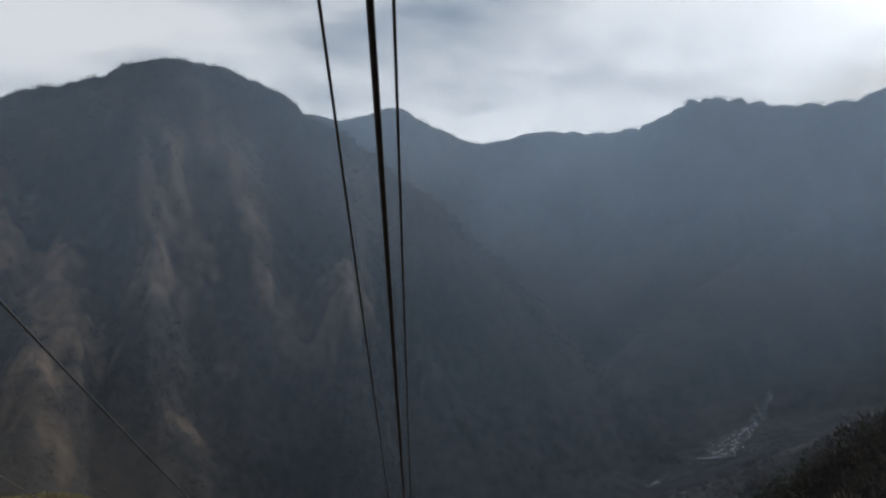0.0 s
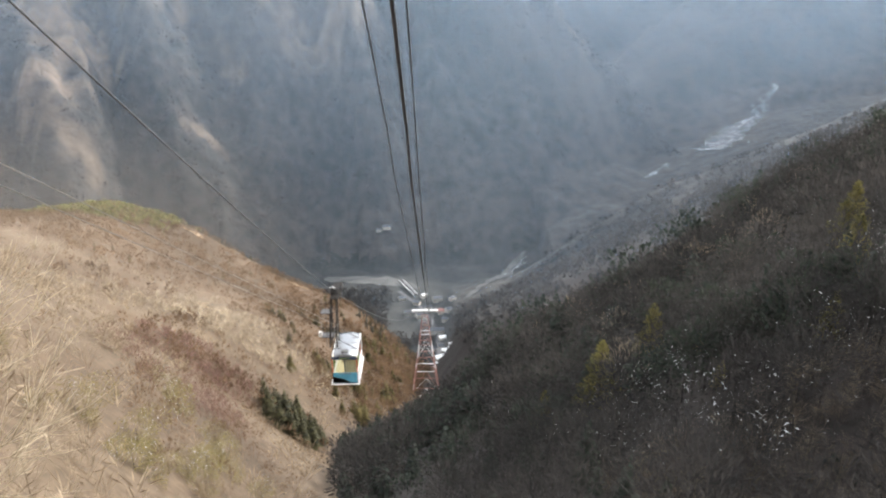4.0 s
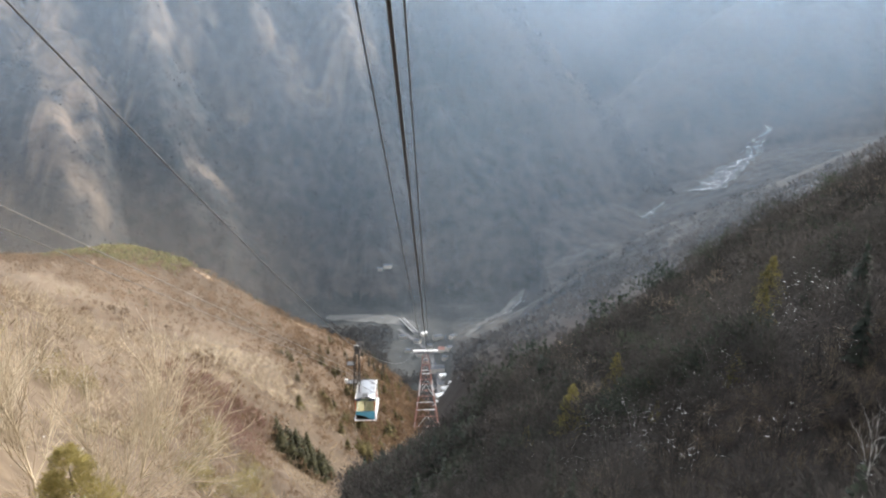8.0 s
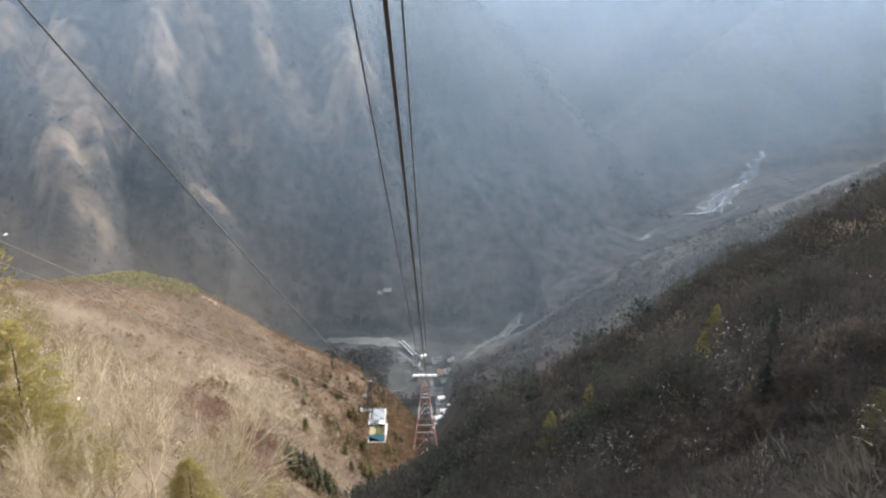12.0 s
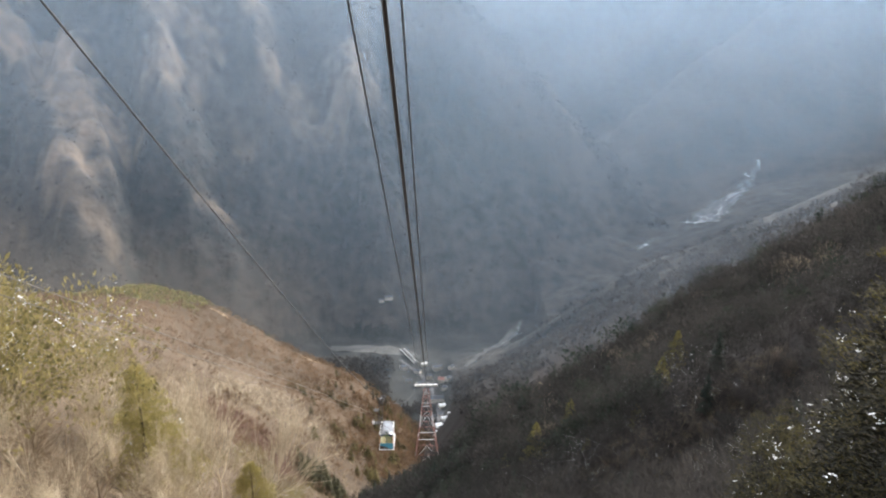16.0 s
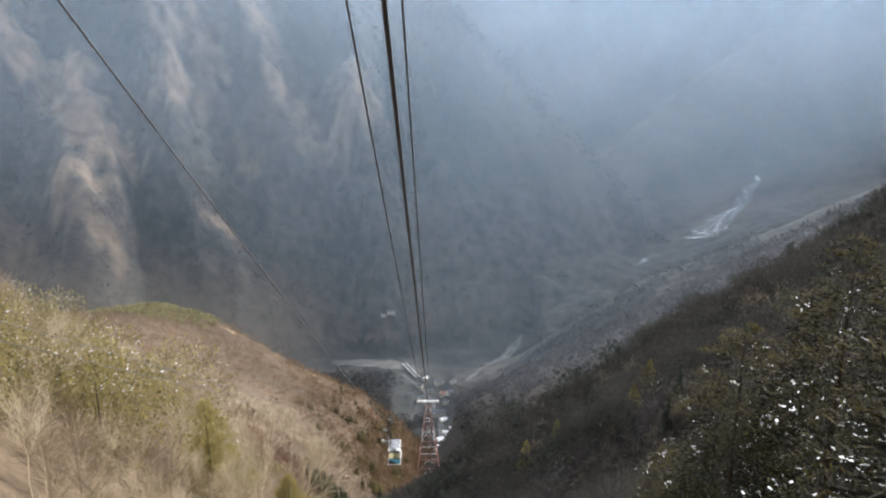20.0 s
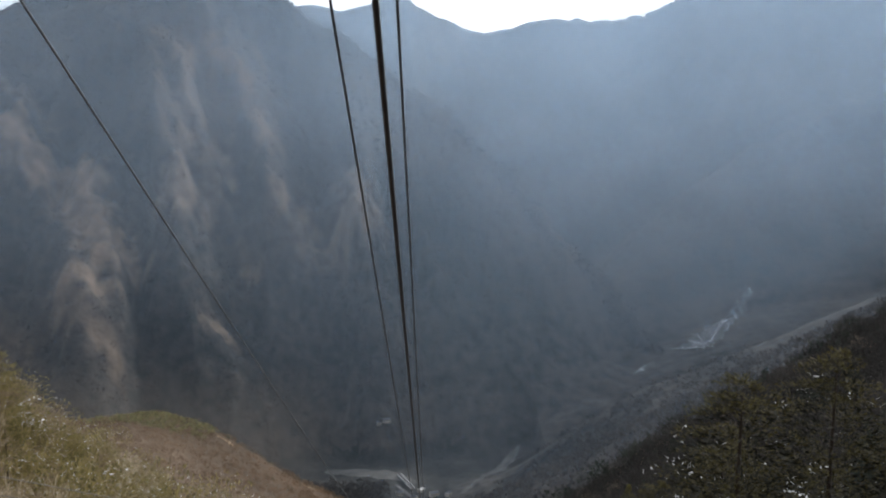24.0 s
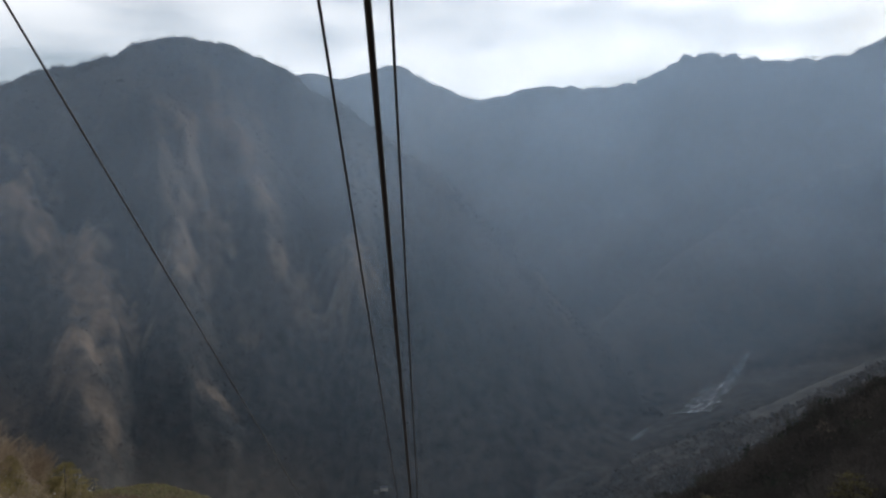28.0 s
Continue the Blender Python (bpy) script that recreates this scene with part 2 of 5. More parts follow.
M_ASPHALT = material("asphalt", (0.05, 0.05, 0.055), (0.09, 0.09, 0.095), 0.4, 0.9)
M_EARTH = material("bare_earth", (0.20, 0.145, 0.095), (0.32, 0.245, 0.165), 0.1, 0.95, bump=0.3)
M_RUBBLE = material("snowy_rubble", (0.030, 0.033, 0.038), (0.085, 0.092, 0.102), 0.13, 0.8, fine=3)
for node in M_RUBBLE.node_tree.nodes:
    if node.type == "MAP_RANGE":
        node.inputs[1].default_value, node.inputs[2].default_value = 0.48, 0.60


def glass(name, tint):
    m = bpy.data.materials.new(name)
    m.use_nodes = True
    n, l = m.node_tree.nodes, m.node_tree.links
    clear, shine, mix, fres = n.new("ShaderNodeBsdfTransparent"), n.new("ShaderNodeBsdfGlossy"), n.new("ShaderNodeMixShader"), n.new("ShaderNodeFresnel")
    clear.inputs["Color"].default_value = (*tint, 1)
    shine.inputs["Roughness"].default_value = 0.04
    l.new(fres.outputs[0], mix.inputs[0])
    l.new(clear.outputs[0], mix.inputs[1])
    l.new(shine.outputs[0], mix.inputs[2])
    l.new(mix.outputs[0], n["Material Output"].inputs["Surface"])
    return m


M_GLASS = glass("window_glass", (0.86, 0.88, 0.84))


def haze_material(name, tint):
    """Stand-in for haze: mostly clear, the rest scatters what light falls on either side."""
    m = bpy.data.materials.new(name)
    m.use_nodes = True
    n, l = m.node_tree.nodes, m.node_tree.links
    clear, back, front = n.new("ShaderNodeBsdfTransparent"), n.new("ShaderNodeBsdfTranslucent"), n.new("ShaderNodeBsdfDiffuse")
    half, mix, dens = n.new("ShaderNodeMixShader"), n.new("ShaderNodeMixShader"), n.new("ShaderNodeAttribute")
    dens.attribute_name = "haze_amount"
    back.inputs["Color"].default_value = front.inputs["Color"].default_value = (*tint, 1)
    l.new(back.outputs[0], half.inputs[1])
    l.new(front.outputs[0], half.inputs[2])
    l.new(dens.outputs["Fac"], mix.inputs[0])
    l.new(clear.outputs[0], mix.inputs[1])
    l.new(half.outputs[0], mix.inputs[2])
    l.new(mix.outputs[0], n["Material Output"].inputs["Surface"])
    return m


HAZE_TINT = (0.55, 0.745, 1.0)
M_HAZE = haze_material("mist", HAZE_TINT)
# warm tint for a sheet that imitates window glare
M_GLARE = haze_material("window_glare", (0.95, 0.84, 0.70))


# ---- mesh tools ----
def mesh_np(name, verts, faces, mats, slots=None, smooth=False, parent=None, label=""):
    """One mesh object from arrays; faces all of one size."""
    verts, faces = np.asarray(verts, np.float32), np.asarray(faces, np.int32)
    me = bpy.data.meshes.new(name)
    k = faces.shape[1]
    me.vertices.add(len(verts)), me.loops.add(faces.size), me.polygons.add(len(faces))
    me.vertices.foreach_set("co", verts.ravel())
    me.loops.foreach_set("vertex_index", faces.ravel())
    me.polygons.foreach_set("loop_start", np.arange(len(faces), dtype=np.int32) * k)
    me.polygons.foreach_set("loop_total", np.full(len(faces), k, np.int32))
    for m in mats:
        me.materials.append(m)
    if slots is not None:
        me.polygons.foreach_set("material_index", np.asarray(slots, np.int32))
    me.polygons.foreach_set("use_smooth", np.full(len(faces), smooth))
    me.update(calc_edges=True)
    me.validate()
    ob = new(name, me)
    ob.parent = parent
    return tagged(ob, label)


def part(name, bm, mat, parent, label="", smooth=False):
    """Links a bmesh as one mesh under a thing or a part."""
    me = bpy.data.meshes.new(name)
    bmesh.ops.recalc_face_normals(bm, faces=bm.faces)
    bm.to_mesh(me)
    bm.free()
    me.materials.append(mat)
    for p in me.polygons:
        p.use_smooth = smooth
    ob = new(name, me)
    ob.parent = parent
    return tagged(ob, label)


def thing(name, label, category, at=(0, 0, 0), turn=0.0, group="", kind=""):
    ob = new(name)
    ob.matrix_basis = pose(*at, 0, 0, turn)
    return tagged(ob, label, category, group, kind)


def box(bm, size, at, turn=None, bevel=0.0):
    g = bmesh.ops.create_cube(bm, size=1.0)["verts"]
    m = Matrix.Translation(at) @ (turn or Matrix()) @ Matrix.Diagonal((*size, 1))
    bmesh.ops.transform(bm, matrix=m, verts=g)
    if bevel:
        edges = list({e for v in g for e in v.link_edges})
        bmesh.ops.bevel(bm, geom=edges, offset=bevel, segments=2, affect="EDGES", clamp_overlap=True)


def bar(bm, a, b, r, sides=6):
    """A round bar from a to b."""
    a, b = Vector(a), Vector(b)
    g = bmesh.ops.create_cone(bm, segments=sides, radius1=r, radius2=r, depth=(b - a).length, cap_ends=True)["verts"]
    q = (b - a).to_track_quat("Z", "Y").to_matrix().to_4x4()
    bmesh.ops.transform(bm, matrix=Matrix.Translation((a + b) / 2) @ q, verts=g)


def beam(bm, a, b, w, h):
    """A squared bar from a to b."""
    a, b = Vector(a), Vector(b)
    q = (b - a).to_track_quat("Y", "Z").to_matrix().to_4x4()
    box(bm, (w, (b - a).length, h), (a + b) / 2, q)


# ---- the lie of the land ----
def step(a, b, v):
    u = np.clip((v - a) / (b - a), 0, 1)
    return u * u * (3 - 2 * u)


def waves(x, y, size, octaves=4, seed=0.0):
    """Cheap smooth noise, about -1 to 1."""
    out, amp, k = 0.0, 1.0, 2 * math.pi / size
    for i in range(octaves):
        a = 1.7 * i + seed
        u = x * math.cos(a) + y * math.sin(a)
        v = -x * math.sin(a) + y * math.cos(a)
        out = out + amp * np.sin(k * u + 1.3 * np.sin(k * 0.61 * v + a) + 2.1 * seed) * np.cos(k * 0.83 * v + 1.1 * np.sin(k * 0.47 * u - a))
        amp, k = amp * 0.52, k * 1.93
    return out


def hill(x, y):
    """The hillside under the ropeway: a gully between a grassy left flank and a wooded right spur."""
    xg = np.interp(y, (-160, 0, 80, 155, 330, 450, 800), (-4, -8, -16, -28, -6, -2, 4))
    zg = np.interp(y, (-400, -160, -106, -60, 0, 80, 155, 330, 450, 600, 780, 900, 1000), (225, 82, 46, 16, -24, -74, -121, -213, -268, -352, -440, -484, -490))
    dx = x - xg
    right = np.interp(dx, (0, 16, 30, 42, 59, 77, 100, 130, 162, 196, 280, 700), (0, 9, 17, 28, 40, 50, 67, 84, 104, 121, 166, 420))
    left = np.interp(-dx, (0, 12, 20, 27, 35, 48, 60, 89, 120, 145, 166, 196, 262, 320, 900), (0, 14, 22, 30, 38, 51, 59, 72, 88, 102, 111, 118, 120, 127, 300))
    left = left * np.interp(y, (-150, 0, 60, 220, 430, 460), (1.05, 1.0, 0.92, 0.80, 0.98, 1.0))
    # the right spur ends at y = 155; beyond it the flank sinks, then a lower ridge closes the valley
    second = np.interp(x, (0, 30, 114, 200, 310, 400, 600, 900, 1600), (-490, -468, -432, -362, -287, -252, -165, -40, 220))
    w1, w2, w3 = step(150, 300, y), step(300, 950, y), step(950, 1180, y)
    far_right = (zg + right) * (1 - w1) + w1 * ((1 - w2) * (-195 + 0.5 * x) + w2 * ((1 - w3) * second - 495 * w3))
    side = np.clip(dx / 26, 0, 1)
    z_right = np.where(y > 150, np.minimum(zg * (1 - side) + far_right * side, np.maximum(far_right, zg)), zg + right)
    # an added ridge, out of view further right, keeps the low sun off the spur
    shade_ridge = np.clip(x - (0.65 * (y + 106) + 22), 0, 160) * 1.3 * step(40, 110, y) * (1 - step(290, 400, y))
    z_right = np.minimum(z_right + shade_ridge, np.maximum(z_right, 208))
    z_right = z_right - 15 * np.exp(-((x - 37) / 17) ** 2 - ((y - 17) / 15) ** 2)
    v1, v2 = step(445, 575, y), step(560, 950, y)
    low = np.minimum(zg - 0.12 * dx, -330 - 0.25 * dx)
    z_left = (zg + left) * (1 - v1) + v1 * (low * (1 - v2) - 490 * v2)
    z_left = z_left + 9 * np.exp(-((x + 203) / 40) ** 2 - ((y - 442) / 45) ** 2) + 5 * np.exp(-((x + 150) / 34) ** 2 - ((y - 440) / 32) ** 2)
    return np.where(dx > 0, z_right, z_left)


def ridge_field(x, y, xs, yc, zc, yb, floor, bulge, back=0.8):
    """A mountain whose crest runs along x, with a face that falls towards the viewer."""
    x = x + 18 * waves(x, y, 210, 3, 6.0)
    c, top, base = [sum(np.interp(x + o, xs, k) for o in (-55, -25, 0, 25, 55)) / 5 for k in (yc, zc, yb)]
    u = np.clip((y - base) / (c - base), 0, 1)
    front = floor + (top - floor) * u ** bulge
    return np.where(y > c, top - back * (y - c), np.where(y < base, floor - 0.3 * (base - y), front))


def off_line(x, y, line):
    """Distance in plan from a bent line."""
    best = np.full(np.broadcast(x, y).shape, 1e9)
    for (ax, ay), (bx, by) in zip(line, line[1:]):
        u = np.clip(((x - ax) * (bx - ax) + (y - ay) * (by - ay)) / ((bx - ax) ** 2 + (by - ay) ** 2), 0, 1)
        best = np.minimum(best, np.hypot(x - ax - u * (bx - ax), y - ay - u * (by - ay)))
    return best


# rocky ribs and ravines on the near mountain: the line in plan, the height, the width
RIBS = ((((-930, 1560), (-830, 1440), (-690, 1420), (-610, 1300), (-560, 1180)), 46, 62), (((-600, 1860), (-520, 1770), (-430, 1690), (-400, 1600)), 38, 52), (((-340, 1600), (-320, 1500), (-290, 1420)), 24, 40),
        (((-700, 1230), (-610, 1150), (-560, 1080)), 30, 46), (((-230, 1800), (-190, 1660), (-150, 1540)), 26, 50), (((-430, 1330), (-400, 1240)), 22, 36),
        (((-400, 1870), (-300, 1766), (-285, 1640)), -78, 70), (((-740, 1560), (-600, 1390), (-525, 1290), (-520, 1200), (-470, 1130)), -44, 52), (((-800, 1300), (-720, 1210), (-650, 1090)), -34, 50))
# sunlight painted as tan streaks along the ribs: the line, the width, how strong
SUNLIT_STRIPS = ((((-854, 1397), (-791, 1391), (-735, 1436), (-619, 1313), (-578, 1281)), 46, 0.85),
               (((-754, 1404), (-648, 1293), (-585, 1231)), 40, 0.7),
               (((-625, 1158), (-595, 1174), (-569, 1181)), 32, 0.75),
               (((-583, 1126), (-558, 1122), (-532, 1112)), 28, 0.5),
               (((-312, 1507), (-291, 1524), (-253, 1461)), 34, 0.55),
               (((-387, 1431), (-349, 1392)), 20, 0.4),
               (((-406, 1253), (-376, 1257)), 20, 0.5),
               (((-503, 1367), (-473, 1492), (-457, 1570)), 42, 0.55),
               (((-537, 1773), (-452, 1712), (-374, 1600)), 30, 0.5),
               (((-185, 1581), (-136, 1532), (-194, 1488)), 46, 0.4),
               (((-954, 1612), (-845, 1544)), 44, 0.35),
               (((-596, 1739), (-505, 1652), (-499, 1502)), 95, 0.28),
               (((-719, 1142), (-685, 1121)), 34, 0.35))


def sunlit_share(x, y):
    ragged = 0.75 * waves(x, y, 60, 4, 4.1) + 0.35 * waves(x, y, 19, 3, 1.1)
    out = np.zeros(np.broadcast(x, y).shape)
    for line, w, share in SUNLIT_STRIPS:
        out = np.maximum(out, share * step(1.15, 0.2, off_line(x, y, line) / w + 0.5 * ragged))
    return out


def ground_z(x, y):
    floor = -491 + np.interp(x, (-4000, 100, 540, 700, 1500), (0, 0, 145, 200, 330)) * step(1050, 1350, y)
    z = np.maximum(hill(x, y), np.where(y > 880, floor, -700))
    spurs = waves(x + 0.35 * y, y * 0.25, 330, 4, 0.4)
    fine = waves(x, y, 70, 3, 2.2)
    m1 = ridge_field(x, y, (-4500, -2400, -1199, -1088, -962, -773, -640, -521, -420, -315, -184, 12, 130, 249, 420, 560),
                     (2300, 2200, 2000, 2000, 2000, 2000, 2000, 2000, 2000, 2000, 1980, 1900, 1750, 1600, 1500, 1450),
                     (500, 300, 416, 478, 492, 576, 562, 540, 489, 409, 355, 190, 80, -40, -260, -480),
                     (700, 700, 760, 780, 800, 840, 880, 930, 1010, 1100, 1140, 1180, 1200, 1240, 1340, 1400), -505, 0.94, 2.2)
    depth = np.clip((y - 900) / 500, 0, 1) * np.clip((2000 - y) / 500, 0.12, 1)
    m1 = m1 + depth * (1 - 0.85 * step(-60, 180, x)) * ((40 + 28 * step(200, 500, -x)) * spurs + 10 * fine)
    for line, high, wide in RIBS:
        m1 = m1 + high * np.exp(-(off_line(x, y, line) / wide) ** 2)
    m1 = m1 + depth * (5 * waves(x, y, 34, 3, 8.0) + 9 * waves(x + 0.5 * y, y * 0.4, 120, 3, 2.7))
    m2 = ridge_field(x, y, (-4500, -900, -584, -466, -170, 96, 275, 543, 692, 840, 1000, 1110, 1240, 1500, 1760, 2000, 2600, 4500),
                     (3900, 3800, 3800, 3800, 3800, 3800, 3800, 3800, 3800, 3700, 3500, 3300, 3150, 3000, 2900, 2900, 2900, 2900),
                     (700, 780, 833, 783, 882, 738, 682, 760, 773, 740, 728, 792, 816, 730, 746, 905, 450, 200),
                     (2600, 2560, 2540, 2570, 2470, 2620, 2680, 2600, 2580, 2510, 2320, 2050, 1880, 1820, 1710, 1540, 1500, 1450), -345, 0.95)
    m2 = m2 + np.clip((y - 1600) / 700, 0, 1) * (7 * waves(x - 0.3 * y, y * 0.3, 480, 2, 1.1) + 4 * waves(x, y, 130, 4, 2.0)) * np.clip((3700 - y) / 900, 0.12, 1)
    m3 = ridge_field(x, y, (-200, 330, 540, 800, 1142, 1600, 4500), (1650, 1700, 1800, 1850, 1900, 1950, 2000), (-900, -300, -110, 60, 210, 420, 600),
                     (1450, 1480, 1500, 1480, 1430, 1380, 1300), -345, 0.9, 1.0)
    m3 = np.where(x < 200, -900, m3 + 12 * waves(x, y, 260, 3, 3.0))
    z = np.maximum(np.maximum(z, m1), np.maximum(m2, m3))
    near = 1 - step(900, 1500, y)
    return z + 0.7 * near * waves(x, y, 23, 3, 5.0) + np.clip((y - 200) / 900, 0, 1) * 2.0 * near * waves(x, y, 41, 2, 0.9)


def scrub(x, y):
    """How far brown scrub covers the grassy flank: a band under the crest, the side of the gully, where its brown also
    paints shade, and patches.
    """
    edge = np.interp(y, (-160, 0, 80, 155, 330, 450, 800), (-4, -8, -16, -28, -6, -2, 4)) - x
    band = step(238, 300, y - 0.12 * (x + 160) + 16 * waves(x, y, 60, 3, 0.8))
    side = step(62, 34, edge + 9 * waves(x, y, 40, 3, 0.5)) * step(215, 275, y)
    spots = 0.7 * step(-0.05, 0.55, waves(x, y, 85, 4, 2.6)) * step(30, 90, y)
    low = 0.9 * step(1.2, 0.6, np.hypot((x + 58) / 22, (y - 165) / 24) + 0.35 * waves(x, y, 18, 3, 0.9))
    return np.maximum(np.maximum(band, side), np.maximum(spots, low))


def zat(x, y):
    return float(ground_z(np.float64(x), np.float64(y)))


def spaced(near_lo, near_hi, lo, hi, fine, grow):
    mid = list(np.arange(near_lo, near_hi + fine / 2, fine))
    d, p = fine, near_hi
    while p < hi:
        d *= grow
        p += d
        mid.append(min(p, hi))
    d, p = fine, near_lo
    while p > lo:
        d *= grow
        p -= d
        mid.insert(0, max(p, lo))
    return np.array(mid)


gx = spaced(-200, 180, -4300, 4300, 4.8, 1.025)
gx = np.unique(np.concatenate([gx[(gx < -1150) | (gx > 100)], np.arange(-1150, -200, 9.0), np.arange(-200, 100, 4.8)]))
gy = spaced(-170, 480, -420, 4700, 4.8, 1.0145)
gy = np.unique(np.concatenate([gy[(gy < 1040) | (gy > 2020)], np.arange(1040, 2020, 10.0)]))
GX, GY = np.meshgrid(gx, gy)
GZ = ground_z(GX, GY)
nx, ny = len(gx), len(gy)
idx = np.arange(nx * ny).reshape(ny, nx)
quads = np.stack([idx[:-1, :-1], idx[:-1, 1:], idx[1:, 1:], idx[1:, :-1]], -1).reshape(-1, 4)
cx, cy, cz = [(a[:-1, :-1] + a[1:, 1:]).ravel() / 2 for a in (GX, GY, GZ)]


slot = np.full(len(quads), 1)
slot[cy < 640] = 0
slot[(cy > 640) & (cz < -470)] = 2
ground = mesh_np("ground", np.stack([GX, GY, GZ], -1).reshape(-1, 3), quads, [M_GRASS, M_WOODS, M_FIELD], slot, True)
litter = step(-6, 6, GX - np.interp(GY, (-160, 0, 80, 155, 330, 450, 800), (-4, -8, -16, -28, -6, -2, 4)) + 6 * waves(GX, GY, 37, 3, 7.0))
ground.data.attributes.new("shaded_litter_share", "FLOAT", "POINT").data.foreach_set("value", litter.astype(np.float32).ravel())
ground.data.attributes.new("scrub_share", "FLOAT", "POINT").data.foreach_set("value", np.where(GY < 660, scrub(GX, GY), 0).astype(np.float32).ravel())
# share of painted sunlight on the mountain face
bare = np.where((GX > -1100) & (GX < 0) & (GY > 950) & (GY < 1950), sunlit_share(GX, GY), 0)
ground.data.attributes.new("sunlit_share", "FLOAT", "POINT").data.foreach_set("value", bare.astype(np.float32).ravel())
tagged(ground, "steep mountain ground with dry grass, dark woods and a gravel river valley", "ground", kind="structure")


# ---- ropes ----
def path_z(y):
    """Height of the cabin's way above y."""
    ys = (-250, -106.1, -85.9, -61.6, -41.2, -20.6, 0, 8.3)
    zs = (161, 65.8, 52.7, 37.3, 24.7, 12.3, 0, -4.85)
    return np.interp(y, ys, zs)


def sagging(y):
    """The own track rope from the upper slope to the tower."""
    d = np.maximum(y - 8.0, 0)
    return np.where(y < 8, path_z(y) + 5.3, 0.4 - 0.584 * d + 0.000327 * d * d)


def rope(name, pts, r, label, sides=8, steel=M_ROPE):
    """A rope along points, as a tube."""
    pts = np.asarray(pts, float)
    t = np.gradient(pts, axis=0)
    t /= np.linalg.norm(t, axis=1)[:, None]
    s = np.cross(t, (0, 0, 1.0))
    s /= np.linalg.norm(s, axis=1)[:, None]
    n = np.cross(s, t)
    a = np.arange(sides) * 2 * math.pi / sides
    v = pts[:, None] + r * (np.cos(a)[None, :, None] * s[:, None] + np.sin(a)[None, :, None] * n[:, None])
    i = np.arange(len(pts) * sides).reshape(len(pts), sides)
    f = np.stack([i[:-1], np.roll(i, -1, 1)[:-1], np.roll(i, -1, 1)[1:], i[1:]], -1).reshape(-1, 4)
    ob = mesh_np(name, v.reshape(-1, 3), f, [steel], None, True)
    return tagged(ob, label, "cable")


ROPE_Y = np.concatenate([np.linspace(-240, 8, 120), np.linspace(10, 327.8, 80)])
blend = np.clip((ROPE_Y - 8) / 320, 0, 1)
rope("track_rope", np.stack([-0.46 + 0.76 * blend, ROPE_Y, sagging(ROPE_Y)], -1), 0.031, "thick dark steel track rope running down to the tower")
for off, sag in ((-0.83, 0.0), (-0.28, 0.0)):
    z = sagging(ROPE_Y) - sag - 3.0 * blend * (1 - blend)
    rope("haul_rope", np.stack([off + (0.3 - off) * blend, ROPE_Y, z], -1), 0.014, "thin steel haul rope beside the track rope", 6)
LEFT_FIT = np.polyfit((-240, -92, -42, -8, 20, 48, 75), (170, 70.3, 36.7, 13.9, -3.7, -20.7, -35.8), 3)
d48 = np.maximum(ROPE_Y - 48.0, 0)
LEFT_Z = np.where(ROPE_Y > 48, -20.7 - 0.56 * d48 + (0.56 - 132.3 / 279.8) / 279.8 * d48 * d48, np.polyval(LEFT_FIT, ROPE_Y) - 20.7 - np.polyval(LEFT_FIT, 48))
rope("track_rope", np.stack([np.full_like(ROPE_Y, -8.2), ROPE_Y, LEFT_Z], -1), 0.026, "dark steel track rope of the second cabin")

for side in (-0.14, 0.14):
    ys = np.linspace(-200, 46.5, 60)
    rope("haul_rope", np.stack([np.full_like(ys, -8.3 + side), ys, 5.0 - 0.575 * ys + side * 1.2 + 1.4 * np.sin((ys + 200) / 246.5 * math.pi) - 1.3], -1), 0.0115, "thin pale steel haul rope hanging below the second track rope", 6, M_ROPE_PALE)


# ---- sheets standing in for distance haze ----
def haze_sheet(line_x, line_y, top, peak, lift, label, fade=0.0, mat=M_HAZE):
    """A see-through sheet imitating haze along a line in plan; thinner near the ground and towards its top."""
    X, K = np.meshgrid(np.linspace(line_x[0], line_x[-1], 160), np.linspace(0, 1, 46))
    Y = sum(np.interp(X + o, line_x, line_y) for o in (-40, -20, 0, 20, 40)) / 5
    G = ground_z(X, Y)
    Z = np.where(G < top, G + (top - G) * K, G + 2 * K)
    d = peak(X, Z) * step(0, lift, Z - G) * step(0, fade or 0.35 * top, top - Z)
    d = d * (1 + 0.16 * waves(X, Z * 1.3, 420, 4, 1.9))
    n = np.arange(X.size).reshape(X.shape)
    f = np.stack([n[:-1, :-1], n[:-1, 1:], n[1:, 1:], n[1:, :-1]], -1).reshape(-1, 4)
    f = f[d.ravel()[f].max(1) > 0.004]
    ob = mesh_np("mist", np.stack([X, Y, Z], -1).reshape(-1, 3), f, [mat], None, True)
    ob.data.attributes.new("haze_amount", "FLOAT", "POINT").data.foreach_set("value", np.clip(d, 0, 0.9).astype(np.float32).ravel())
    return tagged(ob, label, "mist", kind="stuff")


def shade_thinned(z):
    """Thins the haze towards the valley floor, so that the floor looks shaded."""
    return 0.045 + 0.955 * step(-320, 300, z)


# denser to the right, where haze would glow towards the sun
haze_sheet((-900, -150, -40, -12, 8, 60, 200, 900), (640, 540, 440, 380, 352, 330, 300, 420), 330, lambda x, z: (0.1 + 0.06 * step(-260, 120, x)) * np.maximum(shade_thinned(z), 0.3 * step(10, 60, x)), 32, "bluish sheet standing in for haze in the valley below the hillside")
haze_sheet((-900, 0, 1100), (760, 720, 760), 420, lambda x, z: (0.115 + 0.075 * step(-500, 100, x) + 0.06 * step(0, 200, x)) * shade_thinned(z), 120, "bluish sheet standing in for haze over the river valley")
